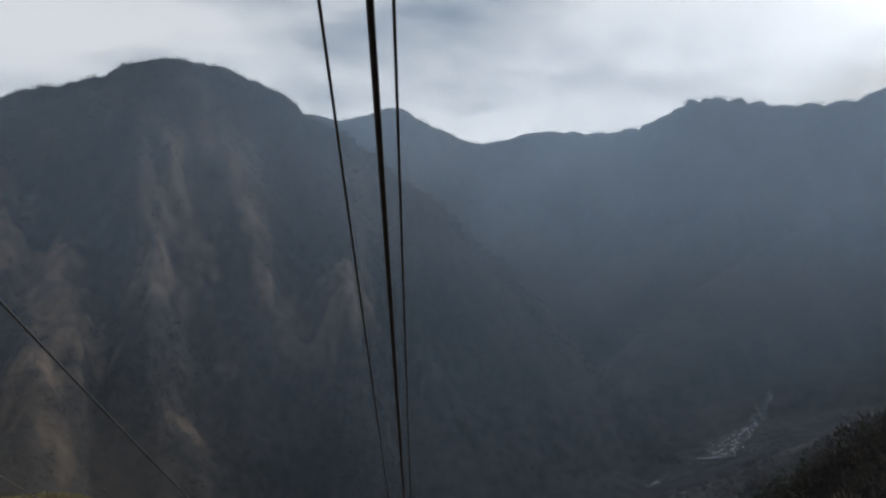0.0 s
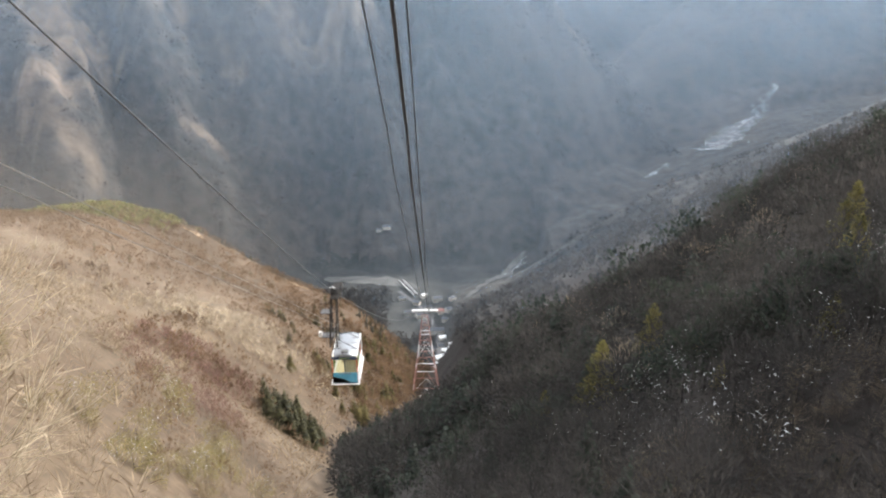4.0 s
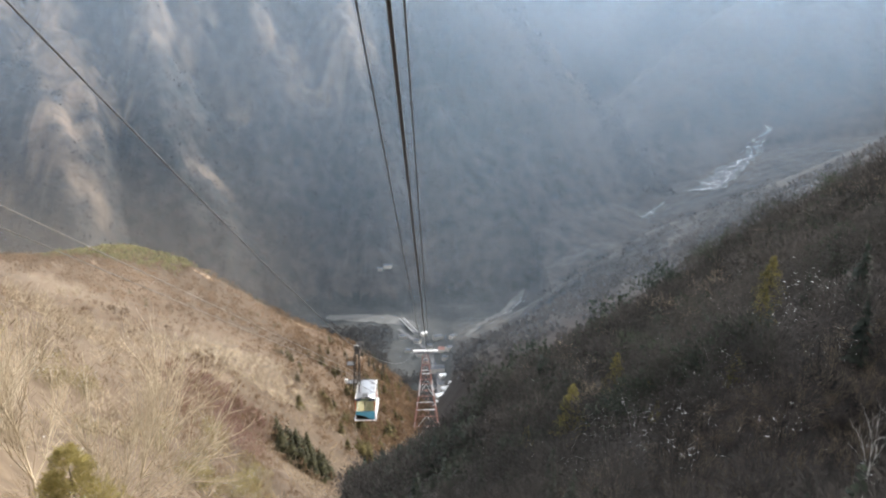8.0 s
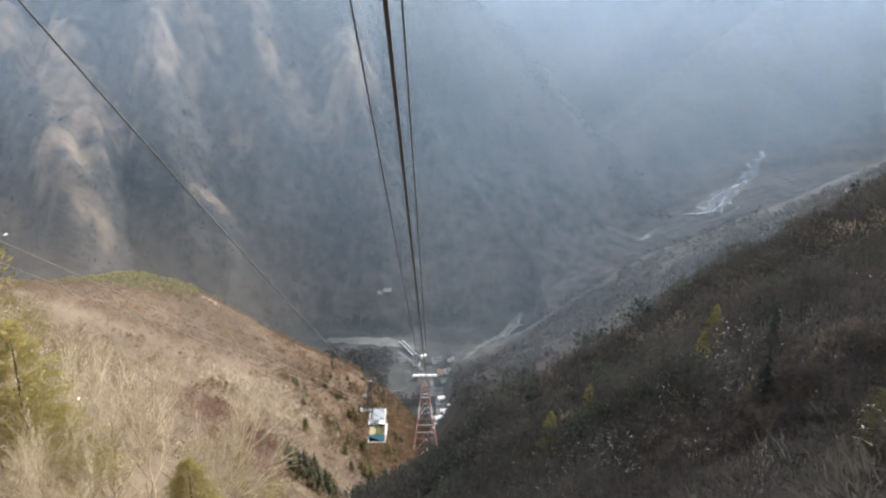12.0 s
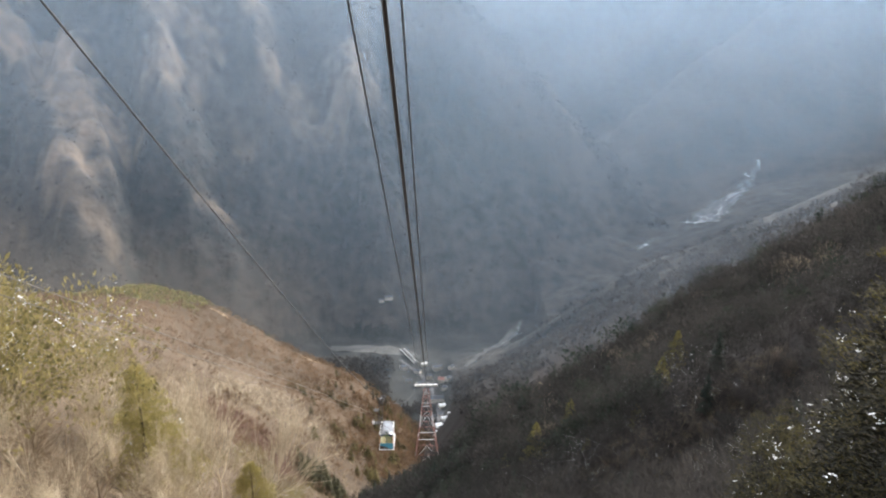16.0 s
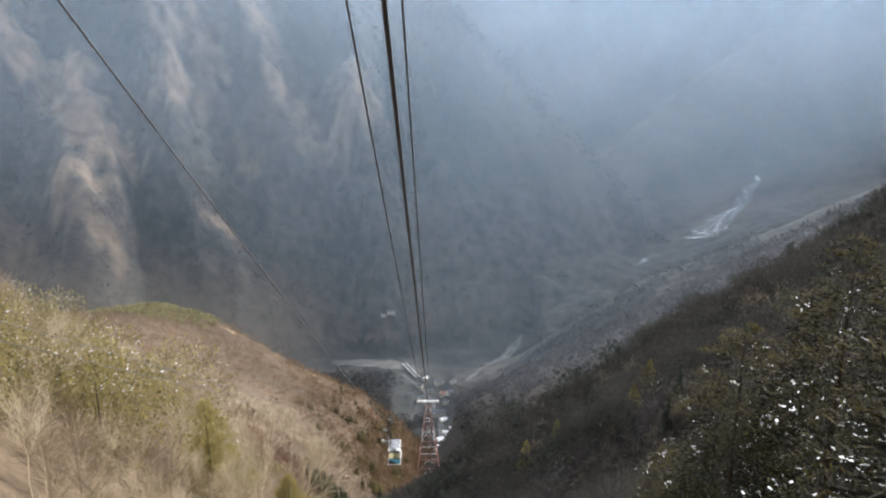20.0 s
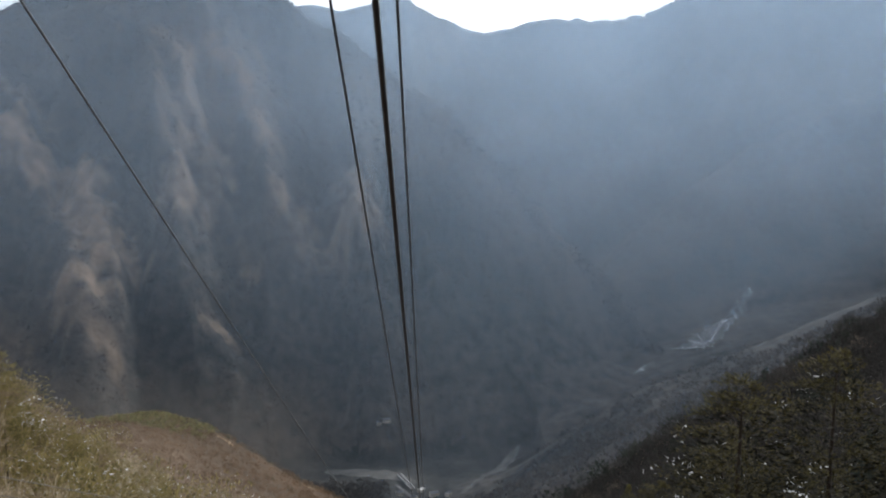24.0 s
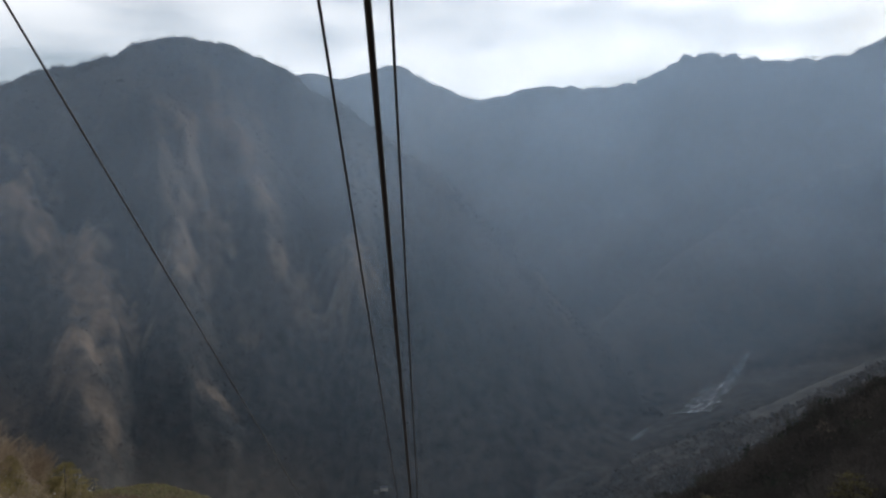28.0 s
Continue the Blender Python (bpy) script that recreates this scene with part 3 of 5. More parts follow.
haze_sheet((-700, -300, 100, 500, 900, 2000), (1010, 1180, 1260, 1300, 1330, 1300), 520, lambda x, z: 0.08 * step(-420, 220, x) * (0.12 + 0.88 * step(-300, 330, z)), 160, "bluish sheet standing in for haze round the foot of the mountain spur", 260)
haze_sheet((-1500, 180, 330, 500, 2100), (2190, 2130, 1800, 1620, 1540), 720, lambda x, z: 0.20 * (0.04 + 0.96 * step(-60, 460, z)), 200, "bluish sheet standing in for haze before the far mountain ridge", 220)
# added sheet: imitates the warm window glare over the left flank
haze_sheet((-330, -200, -110, -60, -34), (230, 215, 205, 215, 235), -22, lambda x, z: 0.075 * step(-36, -75, x), 14, "warm sheet standing in for window glare over the grassy flank", 48, M_GLARE)


# ---- plants ----
def fir_crown(h, r, n, rng, low=0.08):
    """Sprays of needles round a stem: n kites, drooping outwards."""
    f = 1 - np.sqrt(rng.random(n)) * 0.98
    z = h * (low + (1 - low) * f)
    R = r * ((1 - f) ** 0.8 * (0.65 + 0.55 * rng.random(n)) + 0.04)
    a = rng.random(n) * 2 * math.pi
    d = np.stack([np.cos(a), np.sin(a), np.zeros(n)], 1)
    s = np.stack([-np.sin(a), np.cos(a), np.zeros(n)], 1)
    w = (0.30 * R + 0.05 * r)[:, None] * (0.7 + 0.6 * rng.random((n, 1)))
    up = np.array((0, 0, 1.0))
    base = d * (0.12 * R)[:, None] + up * (z + 0.06 * h * rng.random(n))[:, None]
    tip = d * R[:, None] + up * (z - 0.22 * R + 0.04 * h * (rng.random(n) - 0.5))[:, None]
    mid = 0.45 * base + 0.55 * tip
    lift = up * (0.12 * R * (rng.random(n) - 0.2))[:, None]
    v = np.stack([base, mid - s * w + lift, tip, mid + s * w - lift * 0.4], 1).reshape(-1, 3)
    return v, np.arange(4 * n).reshape(n, 4)


def stem(h, r, sides=5):
    a = np.arange(sides) * 2 * math.pi / sides
    ring = np.stack([np.cos(a), np.sin(a), 0 * a], 1)
    v = np.concatenate([ring * r + (0, 0, -0.6), ring * 0.55 * r + (0, 0, 0.5 * h), ring * 0.08 * r + (0, 0, h)])
    i = np.arange(3 * sides).reshape(3, sides)
    f = np.stack([i[:-1], np.roll(i, -1, 1)[:-1], np.roll(i, -1, 1)[1:], i[1:]], -1).reshape(-1, 4)
    return v, f


def twig_crown(h, spread, n, rng, start=0.15, width=0.02):
    """Bare twigs fanning up and out, as thin kites."""
    a = rng.random(n) * 2 * math.pi
    b = start + (0.75 - start) * rng.random(n)
    lean = 0.25 + 0.75 * rng.random(n)
    d = np.stack([np.cos(a) * lean, np.sin(a) * lean, 0.55 + 0.7 * rng.random(n)], 1)
    d /= np.linalg.norm(d, axis=1)[:, None]
    L = h * (0.22 + 0.33 * rng.random(n)) * (1.15 - b)
    root = np.stack([np.cos(a), np.sin(a), 0 * a], 1) * (spread * 0.45 * b * rng.random(n))[:, None] + np.array((0, 0, 1.0)) * (b * h)[:, None]
    tip = root + d * L[:, None] + np.stack([np.cos(a), np.sin(a), 0 * a], 1) * (0.3 * spread * rng.random(n))[:, None]
    s = np.cross(d, rng.normal(size=(n, 3)))
    s /= np.linalg.norm(s, axis=1)[:, None]
    w = width * h * (0.4 + 0.8 * rng.random(n))[:, None]
    mid = 0.6 * root + 0.4 * tip
    return np.stack([root, mid - s * w, tip, mid + s * w], 1).reshape(-1, 3), np.arange(4 * n).reshape(n, 4)


def joined(protos, places, rng):
    """Many copies of small prototypes in one pair of arrays; places: x, y, z, scale."""
    vs, fs, count = [], [], 0
    places = np.asarray(places)
    pick = rng.integers(0, len(protos), len(places))
    for k, (v, f) in enumerate(protos):
        p = places[pick == k]
        if not len(p):
            continue
        a = rng.random(len(p)) * 2 * math.pi
        c, s = np.cos(a)[:, None], np.sin(a)[:, None]
        sc = p[:, 3][:, None]
        wide = sc * (0.85 + 0.3 * rng.random((len(p), 1)))
        x = (v[None, :, 0] * c - v[None, :, 1] * s) * wide + p[:, 0][:, None]
        y = (v[None, :, 0] * s + v[None, :, 1] * c) * wide + p[:, 1][:, None]
        z = v[None, :, 2] * sc + p[:, 2][:, None]
        vs.append(np.stack([x, y, z], -1).reshape(-1, 3))
        fs.append((f[None] + (np.arange(len(p)) * len(v))[:, None, None] + count).reshape(-1, f.shape[1]))
        count += len(p) * len(v)
    return np.concatenate(vs), np.concatenate(fs)


def gully_x(y):
    return np.interp(y, (-160, 0, 80, 155, 330, 450, 800), (-4, -8, -16, -28, -6, -2, 4))


def scatter(rng, n, xr, yr, keep, size):
    x, y = rng.uniform(*xr, n), rng.uniform(*yr, n)
    ok = keep(x, y)
    x, y = x[ok], y[ok]
    return np.stack([x, y, ground_z(x, y) - 0.1, rng.uniform(*size, len(x))], 1)


def two(a, b):
    return np.concatenate([a[0], b[0]]), np.concatenate([a[1], b[1] + len(a[0])])


rng = np.random.default_rng(7)
FIRS = [two(fir_crown(1, 0.21, 54, rng), stem(0.95, 0.014, 3)) for _ in range(6)]
FIRS_FINE = [two(fir_crown(1, 0.20, 150, rng), stem(0.95, 0.014, 3)) for _ in range(6)]
BARE = [two(twig_crown(1, 0.6, 48, rng, 0.15, 0.012), stem(0.8, 0.014, 3)) for _ in range(6)]
BARE_FINE = [two(twig_crown(1, 0.6, 170, rng, 0.12, 0.0045), stem(0.85, 0.012, 3)) for _ in range(6)]
BARE_FAR = [twig_crown(1, 0.7, 24, rng, 0.02, 0.015) for _ in range(8)]
BARE_MID = [two(twig_crown(1, 0.65, 96, rng, 0.10, 0.0042), stem(0.85, 0.012, 3)) for _ in range(6)]
def bush(rng, n=34, leaf=(0.10, 0.27)):
    """A low dense shrub: small leaves and twigs filling a dome."""
    d = rng.normal(size=(n, 3))
    d /= np.linalg.norm(d, axis=1)[:, None]
    at = d * (0.35 + 0.65 * rng.random((n, 1)) ** 0.5) * (0.55, 0.55, 0.5) + (0, 0, 0.42)
    way = d + rng.normal(size=(n, 3)) * 0.6 + (0, 0, 0.5)
    way /= np.linalg.norm(way, axis=1)[:, None]
    side = np.cross(way, rng.normal(size=(n, 3)))
    side /= np.linalg.norm(side, axis=1)[:, None]
    s = rng.uniform(*leaf, (n, 1))
    return np.stack([at, at + way * s * 0.5 - side * s * 0.2, at + way * s, at + way * s * 0.5 + side * s * 0.2], 1).reshape(-1, 3), np.arange(4 * n).reshape(n, 4)


def dome(rng, n, leaf, slim, low=0.3):
    """A full rounded crown on a short stem: fine twigs or leaves pointing out and up, thickest at the outside."""
    d = rng.normal(size=(n, 3)) + (0, 0, 0.35)
    d /= np.linalg.norm(d, axis=1)[:, None]
    lumps = 1 + 0.22 * np.sin(3.1 * d[:, :1] + 5 * rng.random()) * np.cos(4.3 * d[:, 1:2] + 5 * rng.random())
    at = d * (0.45 + 0.55 * rng.random((n, 1)) ** 0.5) * lumps * (0.36, 0.36, 0.34) + (0, 0, low + 0.32)
    way = d + rng.normal(size=(n, 3)) * 0.35 + (0, 0, 0.45)
    way /= np.linalg.norm(way, axis=1)[:, None]
    side = np.cross(way, rng.normal(size=(n, 3)))
    side /= np.linalg.norm(side, axis=1)[:, None]
    s = rng.uniform(*leaf, (n, 1))
    v = np.stack([at, at + way * s * 0.5 - side * s * slim, at + way * s, at + way * s * 0.5 + side * s * slim], 1).reshape(-1, 3)
    return two((v, np.arange(4 * n).reshape(n, 4)), stem(0.55, 0.015, 3))


BUSHES = [bush(rng) for _ in range(8)]
TWIG_DOMES = [dome(rng, 230, (0.06, 0.15), 0.05) for _ in range(8)]
TWIG_DOMES_FAR = [dome(rng, 96, (0.07, 0.14), 0.12) for _ in range(8)]
WOOD_FAR = [dome(rng, 15, (0.3, 0.5), 0.26, 0.1) for _ in range(8)]
SCRUB_DOMES = [dome(rng, 34, (0.16, 0.32), 0.14, 0.06) for _ in range(8)]
LEAF_DOMES = [dome(rng, 170, (0.045, 0.10), 0.26) for _ in range(6)]
CEDARS = [two(fir_crown(1, 0.27, 130, rng, 0.04), stem(0.95, 0.016, 3)) for _ in range(6)]
THICKETS = [two(bush(rng, 46, (0.07, 0.18)), twig_crown(1, 0.9, 26, rng, 0.1, 0.006)) for _ in range(6)]
TUFTS = [twig_crown(1, 0.5, 6, rng, 0.0, 0.03) for _ in range(5)]
BRUSH = [twig_crown(1, 0.9, 11, rng, 0.0, 0.017) for _ in range(5)]


def wood(name, protos, places, mat, label):
    v, f = joined(protos, places, rng)
    return tagged(mesh_np(name, v, f, [mat]), label, "forest", kind="stuff")


def right_side(x, y):
    return x > gully_x(y) + 2


def left_side(x, y):
    return x < gully_x(y) - 2


def off_clearing(x, y):
    return left_side(x, y) & (np.hypot((x + 66) / 34, (y - 232) / 28) + 0.3 * waves(x, y, 25, 2, 0.4) > 1)


# right spur: dark firs among russet bare trees
def open_way(x, y):
    return ~((np.abs(x + 2) < 11) & (y < 25))


def close_by(x, y):
    return (np.hypot(x, y + 40) < 125) & (y < 75)


def mixed(x, y):
    return waves(x, y, 60, 3, 1.2)


def spur_far(x, y):
    return right_side(x, y) & ~close_by(x, y)


def spur_near(x, y):
    return right_side(x, y) & close_by(x, y) & open_way(x, y)


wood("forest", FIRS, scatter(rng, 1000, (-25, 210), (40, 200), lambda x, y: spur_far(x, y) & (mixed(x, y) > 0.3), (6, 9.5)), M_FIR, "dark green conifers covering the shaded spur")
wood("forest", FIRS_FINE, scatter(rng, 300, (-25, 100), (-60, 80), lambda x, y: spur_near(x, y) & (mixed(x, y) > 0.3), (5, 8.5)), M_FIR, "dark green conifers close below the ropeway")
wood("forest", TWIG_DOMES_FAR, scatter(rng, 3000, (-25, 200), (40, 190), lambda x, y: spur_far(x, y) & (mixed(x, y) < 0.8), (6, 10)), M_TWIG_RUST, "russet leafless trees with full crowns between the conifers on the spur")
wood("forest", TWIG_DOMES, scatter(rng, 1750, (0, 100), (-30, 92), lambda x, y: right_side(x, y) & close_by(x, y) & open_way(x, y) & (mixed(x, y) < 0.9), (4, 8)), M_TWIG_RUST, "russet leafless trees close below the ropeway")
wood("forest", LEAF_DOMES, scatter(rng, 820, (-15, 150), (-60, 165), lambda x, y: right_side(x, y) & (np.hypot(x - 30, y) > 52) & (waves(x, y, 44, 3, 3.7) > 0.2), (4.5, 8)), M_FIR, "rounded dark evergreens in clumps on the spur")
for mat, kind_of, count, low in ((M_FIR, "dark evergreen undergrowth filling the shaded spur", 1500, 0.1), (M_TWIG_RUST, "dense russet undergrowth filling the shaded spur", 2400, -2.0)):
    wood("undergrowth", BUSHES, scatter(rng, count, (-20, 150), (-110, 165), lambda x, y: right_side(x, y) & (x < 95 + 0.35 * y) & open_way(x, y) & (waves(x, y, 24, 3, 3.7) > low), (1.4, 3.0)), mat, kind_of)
wood("forest", WOOD_FAR, scatter(rng, 3200, (-300, -12), (560, 1085), lambda x, y: ((x < -66) | (y < 925)) & (x < gully_x(y) - 16) & (waves(x, y, 120, 3, 2.0) > -0.7), (7, 13)), M_TWIG_GREY, "leafless woods on the valley floor beside the village")
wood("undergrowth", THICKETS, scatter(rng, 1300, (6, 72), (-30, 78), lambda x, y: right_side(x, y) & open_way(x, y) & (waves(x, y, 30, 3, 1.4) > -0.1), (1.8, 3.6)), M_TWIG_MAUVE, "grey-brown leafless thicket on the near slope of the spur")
for mat, count, pick, kind_of in ((M_TWIG_GREY, 5200, 1, "greyish leafless woods on the lower ridge by the river"), (M_TWIG_GREY, 3600, -1, "dull evergreen woods on the slope behind the spur")):
    wood("forest", WOOD_FAR, scatter(rng, count, (-6, 470), (180, 960), lambda x, y: right_side(x, y) & (x > 12 + 0.015 * y) & (pick * (waves(x, y, 190, 3, 0.6) - 0.1) > 0), (5.5, 10)), mat, kind_of)
wood("forest", LEAF_DOMES, scatter(rng, 46, (20, 36), (40, 62), lambda x, y: np.hypot((x - 28) / 8, (y - 51) / 10) < 1, (4, 7)), M_FIR, "clump of dark evergreens dusted with snow")
wood("undergrowth", BARE_FINE, scatter(rng, 330, (20, 64), (-4, 48), lambda x, y: right_side(x, y) & open_way(x, y), (2.6, 5)), M_TWIG_MAUVE, "greyish leafless bushes in the hollow of the spur")
wood("forest", TWIG_DOMES, scatter(rng, 90, (18, 112), (50, 156), lambda x, y: right_side(x, y) & (waves(x, y, 52, 2, 5.1) > 0.1), (5.5, 9)), M_DUN, "ochre-brown leafless crowns scattered over the spur")
# a dense stand of conifers where the spur meets the gully
wood("forest", CEDARS, scatter(rng, 230, (-24, 9), (102, 156), lambda x, y: np.abs(x + 6 + 0.62 * (y - 132)) < 9 + 3 * waves(x, y, 14, 2, 0.7), (7.5, 10.5)), M_FIR, "dense dark conifers where the spur meets the gully")
# left flank: pale dry brush and bare trees, some evergreens
wood("brush", BRUSH, scatter(rng, 5600, (-200, -5), (-150, 245), left_side, (0.9, 2.4)), M_TWIG_TAN, "pale dry brush covering the sunlit grassy flank")
wood("brush", BRUSH, scatter(rng, 4600, (-330, -5), (215, 460), left_side, (0.9, 2.2)), M_TWIG_BROWN, "brown brush covering the upper grassy flank")
wood("grass", TUFTS, scatter(rng, 5500, (-90, -6), (-130, 90), left_side, (0.4, 1.1)), M_TWIG_TAN, "tufts of dry grass on the flank close below the ropeway")
wood("brush", BARE_FAR, scatter(rng, 3600, (-260, -5), (20, 290), lambda x, y: left_side(x, y) & (scrub(x, y) < 0.7 * rng.random(x.shape)), (3, 6)), M_TWIG_TAN, "pale leafless trees on the sunlit flank")
wood("brush", BARE_MID, scatter(rng, 750, (-110, -8), (-140, 75), lambda x, y: left_side(x, y) & open_way(x, y) & (waves(x, y, 60, 3, 2.6) > -0.6), (2.5, 6.5)), M_TWIG_TAN, "pale leafless trees close below the ropeway")
wood("brush", SCRUB_DOMES, scatter(rng, 5600, (-330, -5), (135, 462), lambda x, y: off_clearing(x, y) & (scrub(x, y) > 0.25 + 0.6 * rng.random(x.shape)), (2.6, 5.6)), M_TWIG_BROWN, "rounded russet scrub under the crest and beside the gully")
wood("brush", TWIG_DOMES_FAR, scatter(rng, 520, (-120, -5), (35, 140), lambda x, y: left_side(x, y) & (scrub(x, y) > 0.2 + 0.4 * rng.random(x.shape)), (2.6, 5)), M_TWIG_BROWN, "russet leafless bushes on the lower grassy flank")
# the scrub's brown also stands in for shade on the gully side
wood("brush", SCRUB_DOMES, scatter(rng, 1900, (-90, 0), (225, 450), lambda x, y: left_side(x, y) & (x > gully_x(y) - 34 + 12 * waves(x, y, 40, 3, 0.5)), (3.2, 6.5)), M_TWIG_BROWN, "dense brown scrub on the side of the gully")
wood("forest", CEDARS, scatter(rng, 420, (-62, 0), (185, 420), lambda x, y: left_side(x, y) & (x > gully_x(y) - 32) & (waves(x, y, 46, 2, 0.5) > 0.25), (5, 9)), M_OLIVE_DEEP, "olive conifers along the gully below the grassy flank")
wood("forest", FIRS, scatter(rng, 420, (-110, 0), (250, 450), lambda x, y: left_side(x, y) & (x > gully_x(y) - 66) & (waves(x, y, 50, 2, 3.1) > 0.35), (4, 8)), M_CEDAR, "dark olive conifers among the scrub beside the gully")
wood("forest", CEDARS, scatter(rng, 90, (-50, -26), (146, 178), lambda x, y: left_side(x, y) & (np.hypot((x + 39) / 8, (y - 165) / 9) < 1), (6, 10)), M_OLIVE_DARK, "small group of dark conifers above the gully")
wood("brush", BARE_FAR, scatter(rng, 420, (-76, -46), (146, 182), lambda x, y: np.hypot((x + 61) / 14, (y - 164) / 17) + 0.3 * waves(x, y, 14, 2, 0.9) < 1, (2.5, 4.5)), M_TWIG_ROSE, "reddish leafless thicket on the grassy flank")
wood("brush", BARE_FAR, scatter(rng, 650, (-105, -32), (196, 262), lambda x, y: np.hypot((x + 68) / 34, (y - 230) / 26) + 0.3 * waves(x, y, 20, 2, 0.9) < 1, (2.5, 4.5)), M_PALE, "pale bleached thicket across the grassy flank")
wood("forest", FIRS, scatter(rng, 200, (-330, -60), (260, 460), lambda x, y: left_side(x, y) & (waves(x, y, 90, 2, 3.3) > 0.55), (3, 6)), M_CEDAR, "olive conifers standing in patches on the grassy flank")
wood("forest", FIRS, scatter(rng, 420, (-75, 5), (400, 640), lambda x, y: left_side(x, y) & (x > gully_x(y) - 45), (6, 9)), M_FIR, "dark conifers in the gully below the grassy flank")


wood("brush", BARE_MID, scatter(rng, 1100, (13, 48), (20, 42), lambda x, y: np.abs(y - 31 - 2.5 * waves(x, y, 14, 2, 2.2)) < 8, (1.2, 2.8)), M_DUN, "dun dry shrubs on the near edge of the spur")
wood("brush", BARE_FINE, scatter(rng, 440, (-58, -13), (-88, 14), lambda x, y: left_side(x, y) & open_way(x, y), (3.0, 6.5)), M_TWIG_TAN, "fine pale twigs of leafless trees on the near flank")
wood("forest", FIRS, scatter(rng, 60, (-240, -165), (405, 452), lambda x, y: waves(x, y, 40, 3, 1.7) > -0.2, (2.5, 5)), M_OLIVE, "green shrubs on the crest of the grassy flank")
wood("grass", TUFTS, scatter(rng, 2200, (-100, -34), (200, 264), lambda x, y: x < gully_x(y) - 2, (0.3, 0.9)), M_TWIG_TAN, "short dry grass tufts on the mown clearing")
wood("undergrowth", WOOD_FAR, scatter(rng, 900, (-250, -152), (392, 456), lambda x, y: np.hypot((x + 202) / 46, (y - 432) / 36) + 0.25 * waves(x, y, 30, 3, 1.7) < 1, (2.2, 4.6)), M_KNOB, "low green shrubs on the knob of the crest")
# tan twigs here imitate trees that catch the sun on the crest
wood("brush", BARE, scatter(rng, 9, (24, 48), (144, 160), right_side, (6, 9)), M_TWIG_TAN, "leafless trees coloured pale as sunlit on the crest of the spur")
wood("brush", BARE, scatter(rng, 7, (66, 84), (148, 162), right_side, (6, 9)), M_TWIG_TAN, "leafless trees coloured pale as sunlit higher on the crest of the spur")
for cx0, cy0, wide, count in ((14, 142, 9, 9), (42, 150, 7, 8), (63, 150, 9, 10), (84, 148, 6, 6), (104, 146, 10, 9), (132, 142, 12, 9), (27, 148, 5, 5)):
    clump = scatter(rng, count, (cx0 - wide, cx0 + wide), (cy0 - 5, cy0 + 6), right_side, (9, 14))
    wood("forest", CEDARS + LEAF_DOMES[:3], clump, M_FIR, "clump of tall dark trees on the brow of the spur")
wood("brush", TWIG_DOMES, scatter(rng, 70, (-54, -30), (90, 116), lambda x, y: np.hypot((x + 42) / 11, (y - 102) / 12) < 1, (3, 6)), M_TWIG_ROSE, "dark reddish bushes on the lower grassy flank")
# woods on the mountains across the valley
far_rng = np.random.default_rng(12)
FAR_CROWNS = [bush(far_rng, 9, (0.35, 0.62)) for _ in range(8)]
wooded = scatter(far_rng, 11500, (-1250, 260), (900, 2000), lambda x, y: (ground_z(x, y) > -400) & (sunlit_share(x, y) < 0.3 + 0.3 * waves(x, y, 40, 2, 0.3)), (6, 11))
mountain_brow = scatter(far_rng, 1500, (-1250, 0), (1940, 2030), lambda x, y: waves(x, y, 90, 3, 0.2) > -0.7, (5, 11))
tx = far_rng.uniform(60, 500, 1300)
ty = np.interp(tx, (12, 130, 249, 420, 560), (1900, 1750, 1600, 1500, 1450)) + far_rng.uniform(-50, 45, len(tx))
tail = np.stack([tx, ty, ground_z(tx, ty) - 1, far_rng.uniform(7, 12, len(tx))], 1)
mountain_brow[:, 2] -= 2.5
for places, kind_of in ((wooded, "leafless woods and dark conifers covering the mountain face"), (mountain_brow, "ragged line of trees along the mountain crest"), (tail, "trees along the falling end of the mountain spur")):
    v, f = joined(FAR_CROWNS, places, far_rng)
    tagged(mesh_np("forest", v, f, [M_FAR_TREES]), kind_of, "forest", kind="stuff")
bx = far_rng.uniform(-500, 2100, 1900)
by = np.interp(bx, (275, 840, 1000, 1110, 1240, 1500, 1760), (3800, 3700, 3500, 3300, 3150, 3000, 2900)) + far_rng.uniform(-45, 20, len(bx))
v, f = joined(FAR_CROWNS, np.stack([bx, by, ground_z(bx, by) - 3, far_rng.uniform(5, 8, len(bx))], 1), far_rng)
tagged(mesh_np("forest", v, f, [M_FAR_TREES]), "ragged line of trees along the far ridge", "forest", kind="stuff")
# taller trees stand in clumps along the brow of the spur
crest_rng = np.random.default_rng(31)
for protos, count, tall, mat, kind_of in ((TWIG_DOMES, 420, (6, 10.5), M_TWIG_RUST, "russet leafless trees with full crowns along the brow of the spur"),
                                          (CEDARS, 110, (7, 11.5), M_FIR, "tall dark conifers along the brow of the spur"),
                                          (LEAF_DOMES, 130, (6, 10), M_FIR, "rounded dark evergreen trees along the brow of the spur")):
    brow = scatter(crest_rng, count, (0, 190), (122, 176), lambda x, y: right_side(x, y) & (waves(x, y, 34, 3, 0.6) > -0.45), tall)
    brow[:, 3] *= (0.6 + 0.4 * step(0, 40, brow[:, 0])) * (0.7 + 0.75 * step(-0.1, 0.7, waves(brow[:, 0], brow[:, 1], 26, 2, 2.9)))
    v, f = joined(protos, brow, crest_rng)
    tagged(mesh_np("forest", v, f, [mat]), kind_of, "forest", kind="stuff")


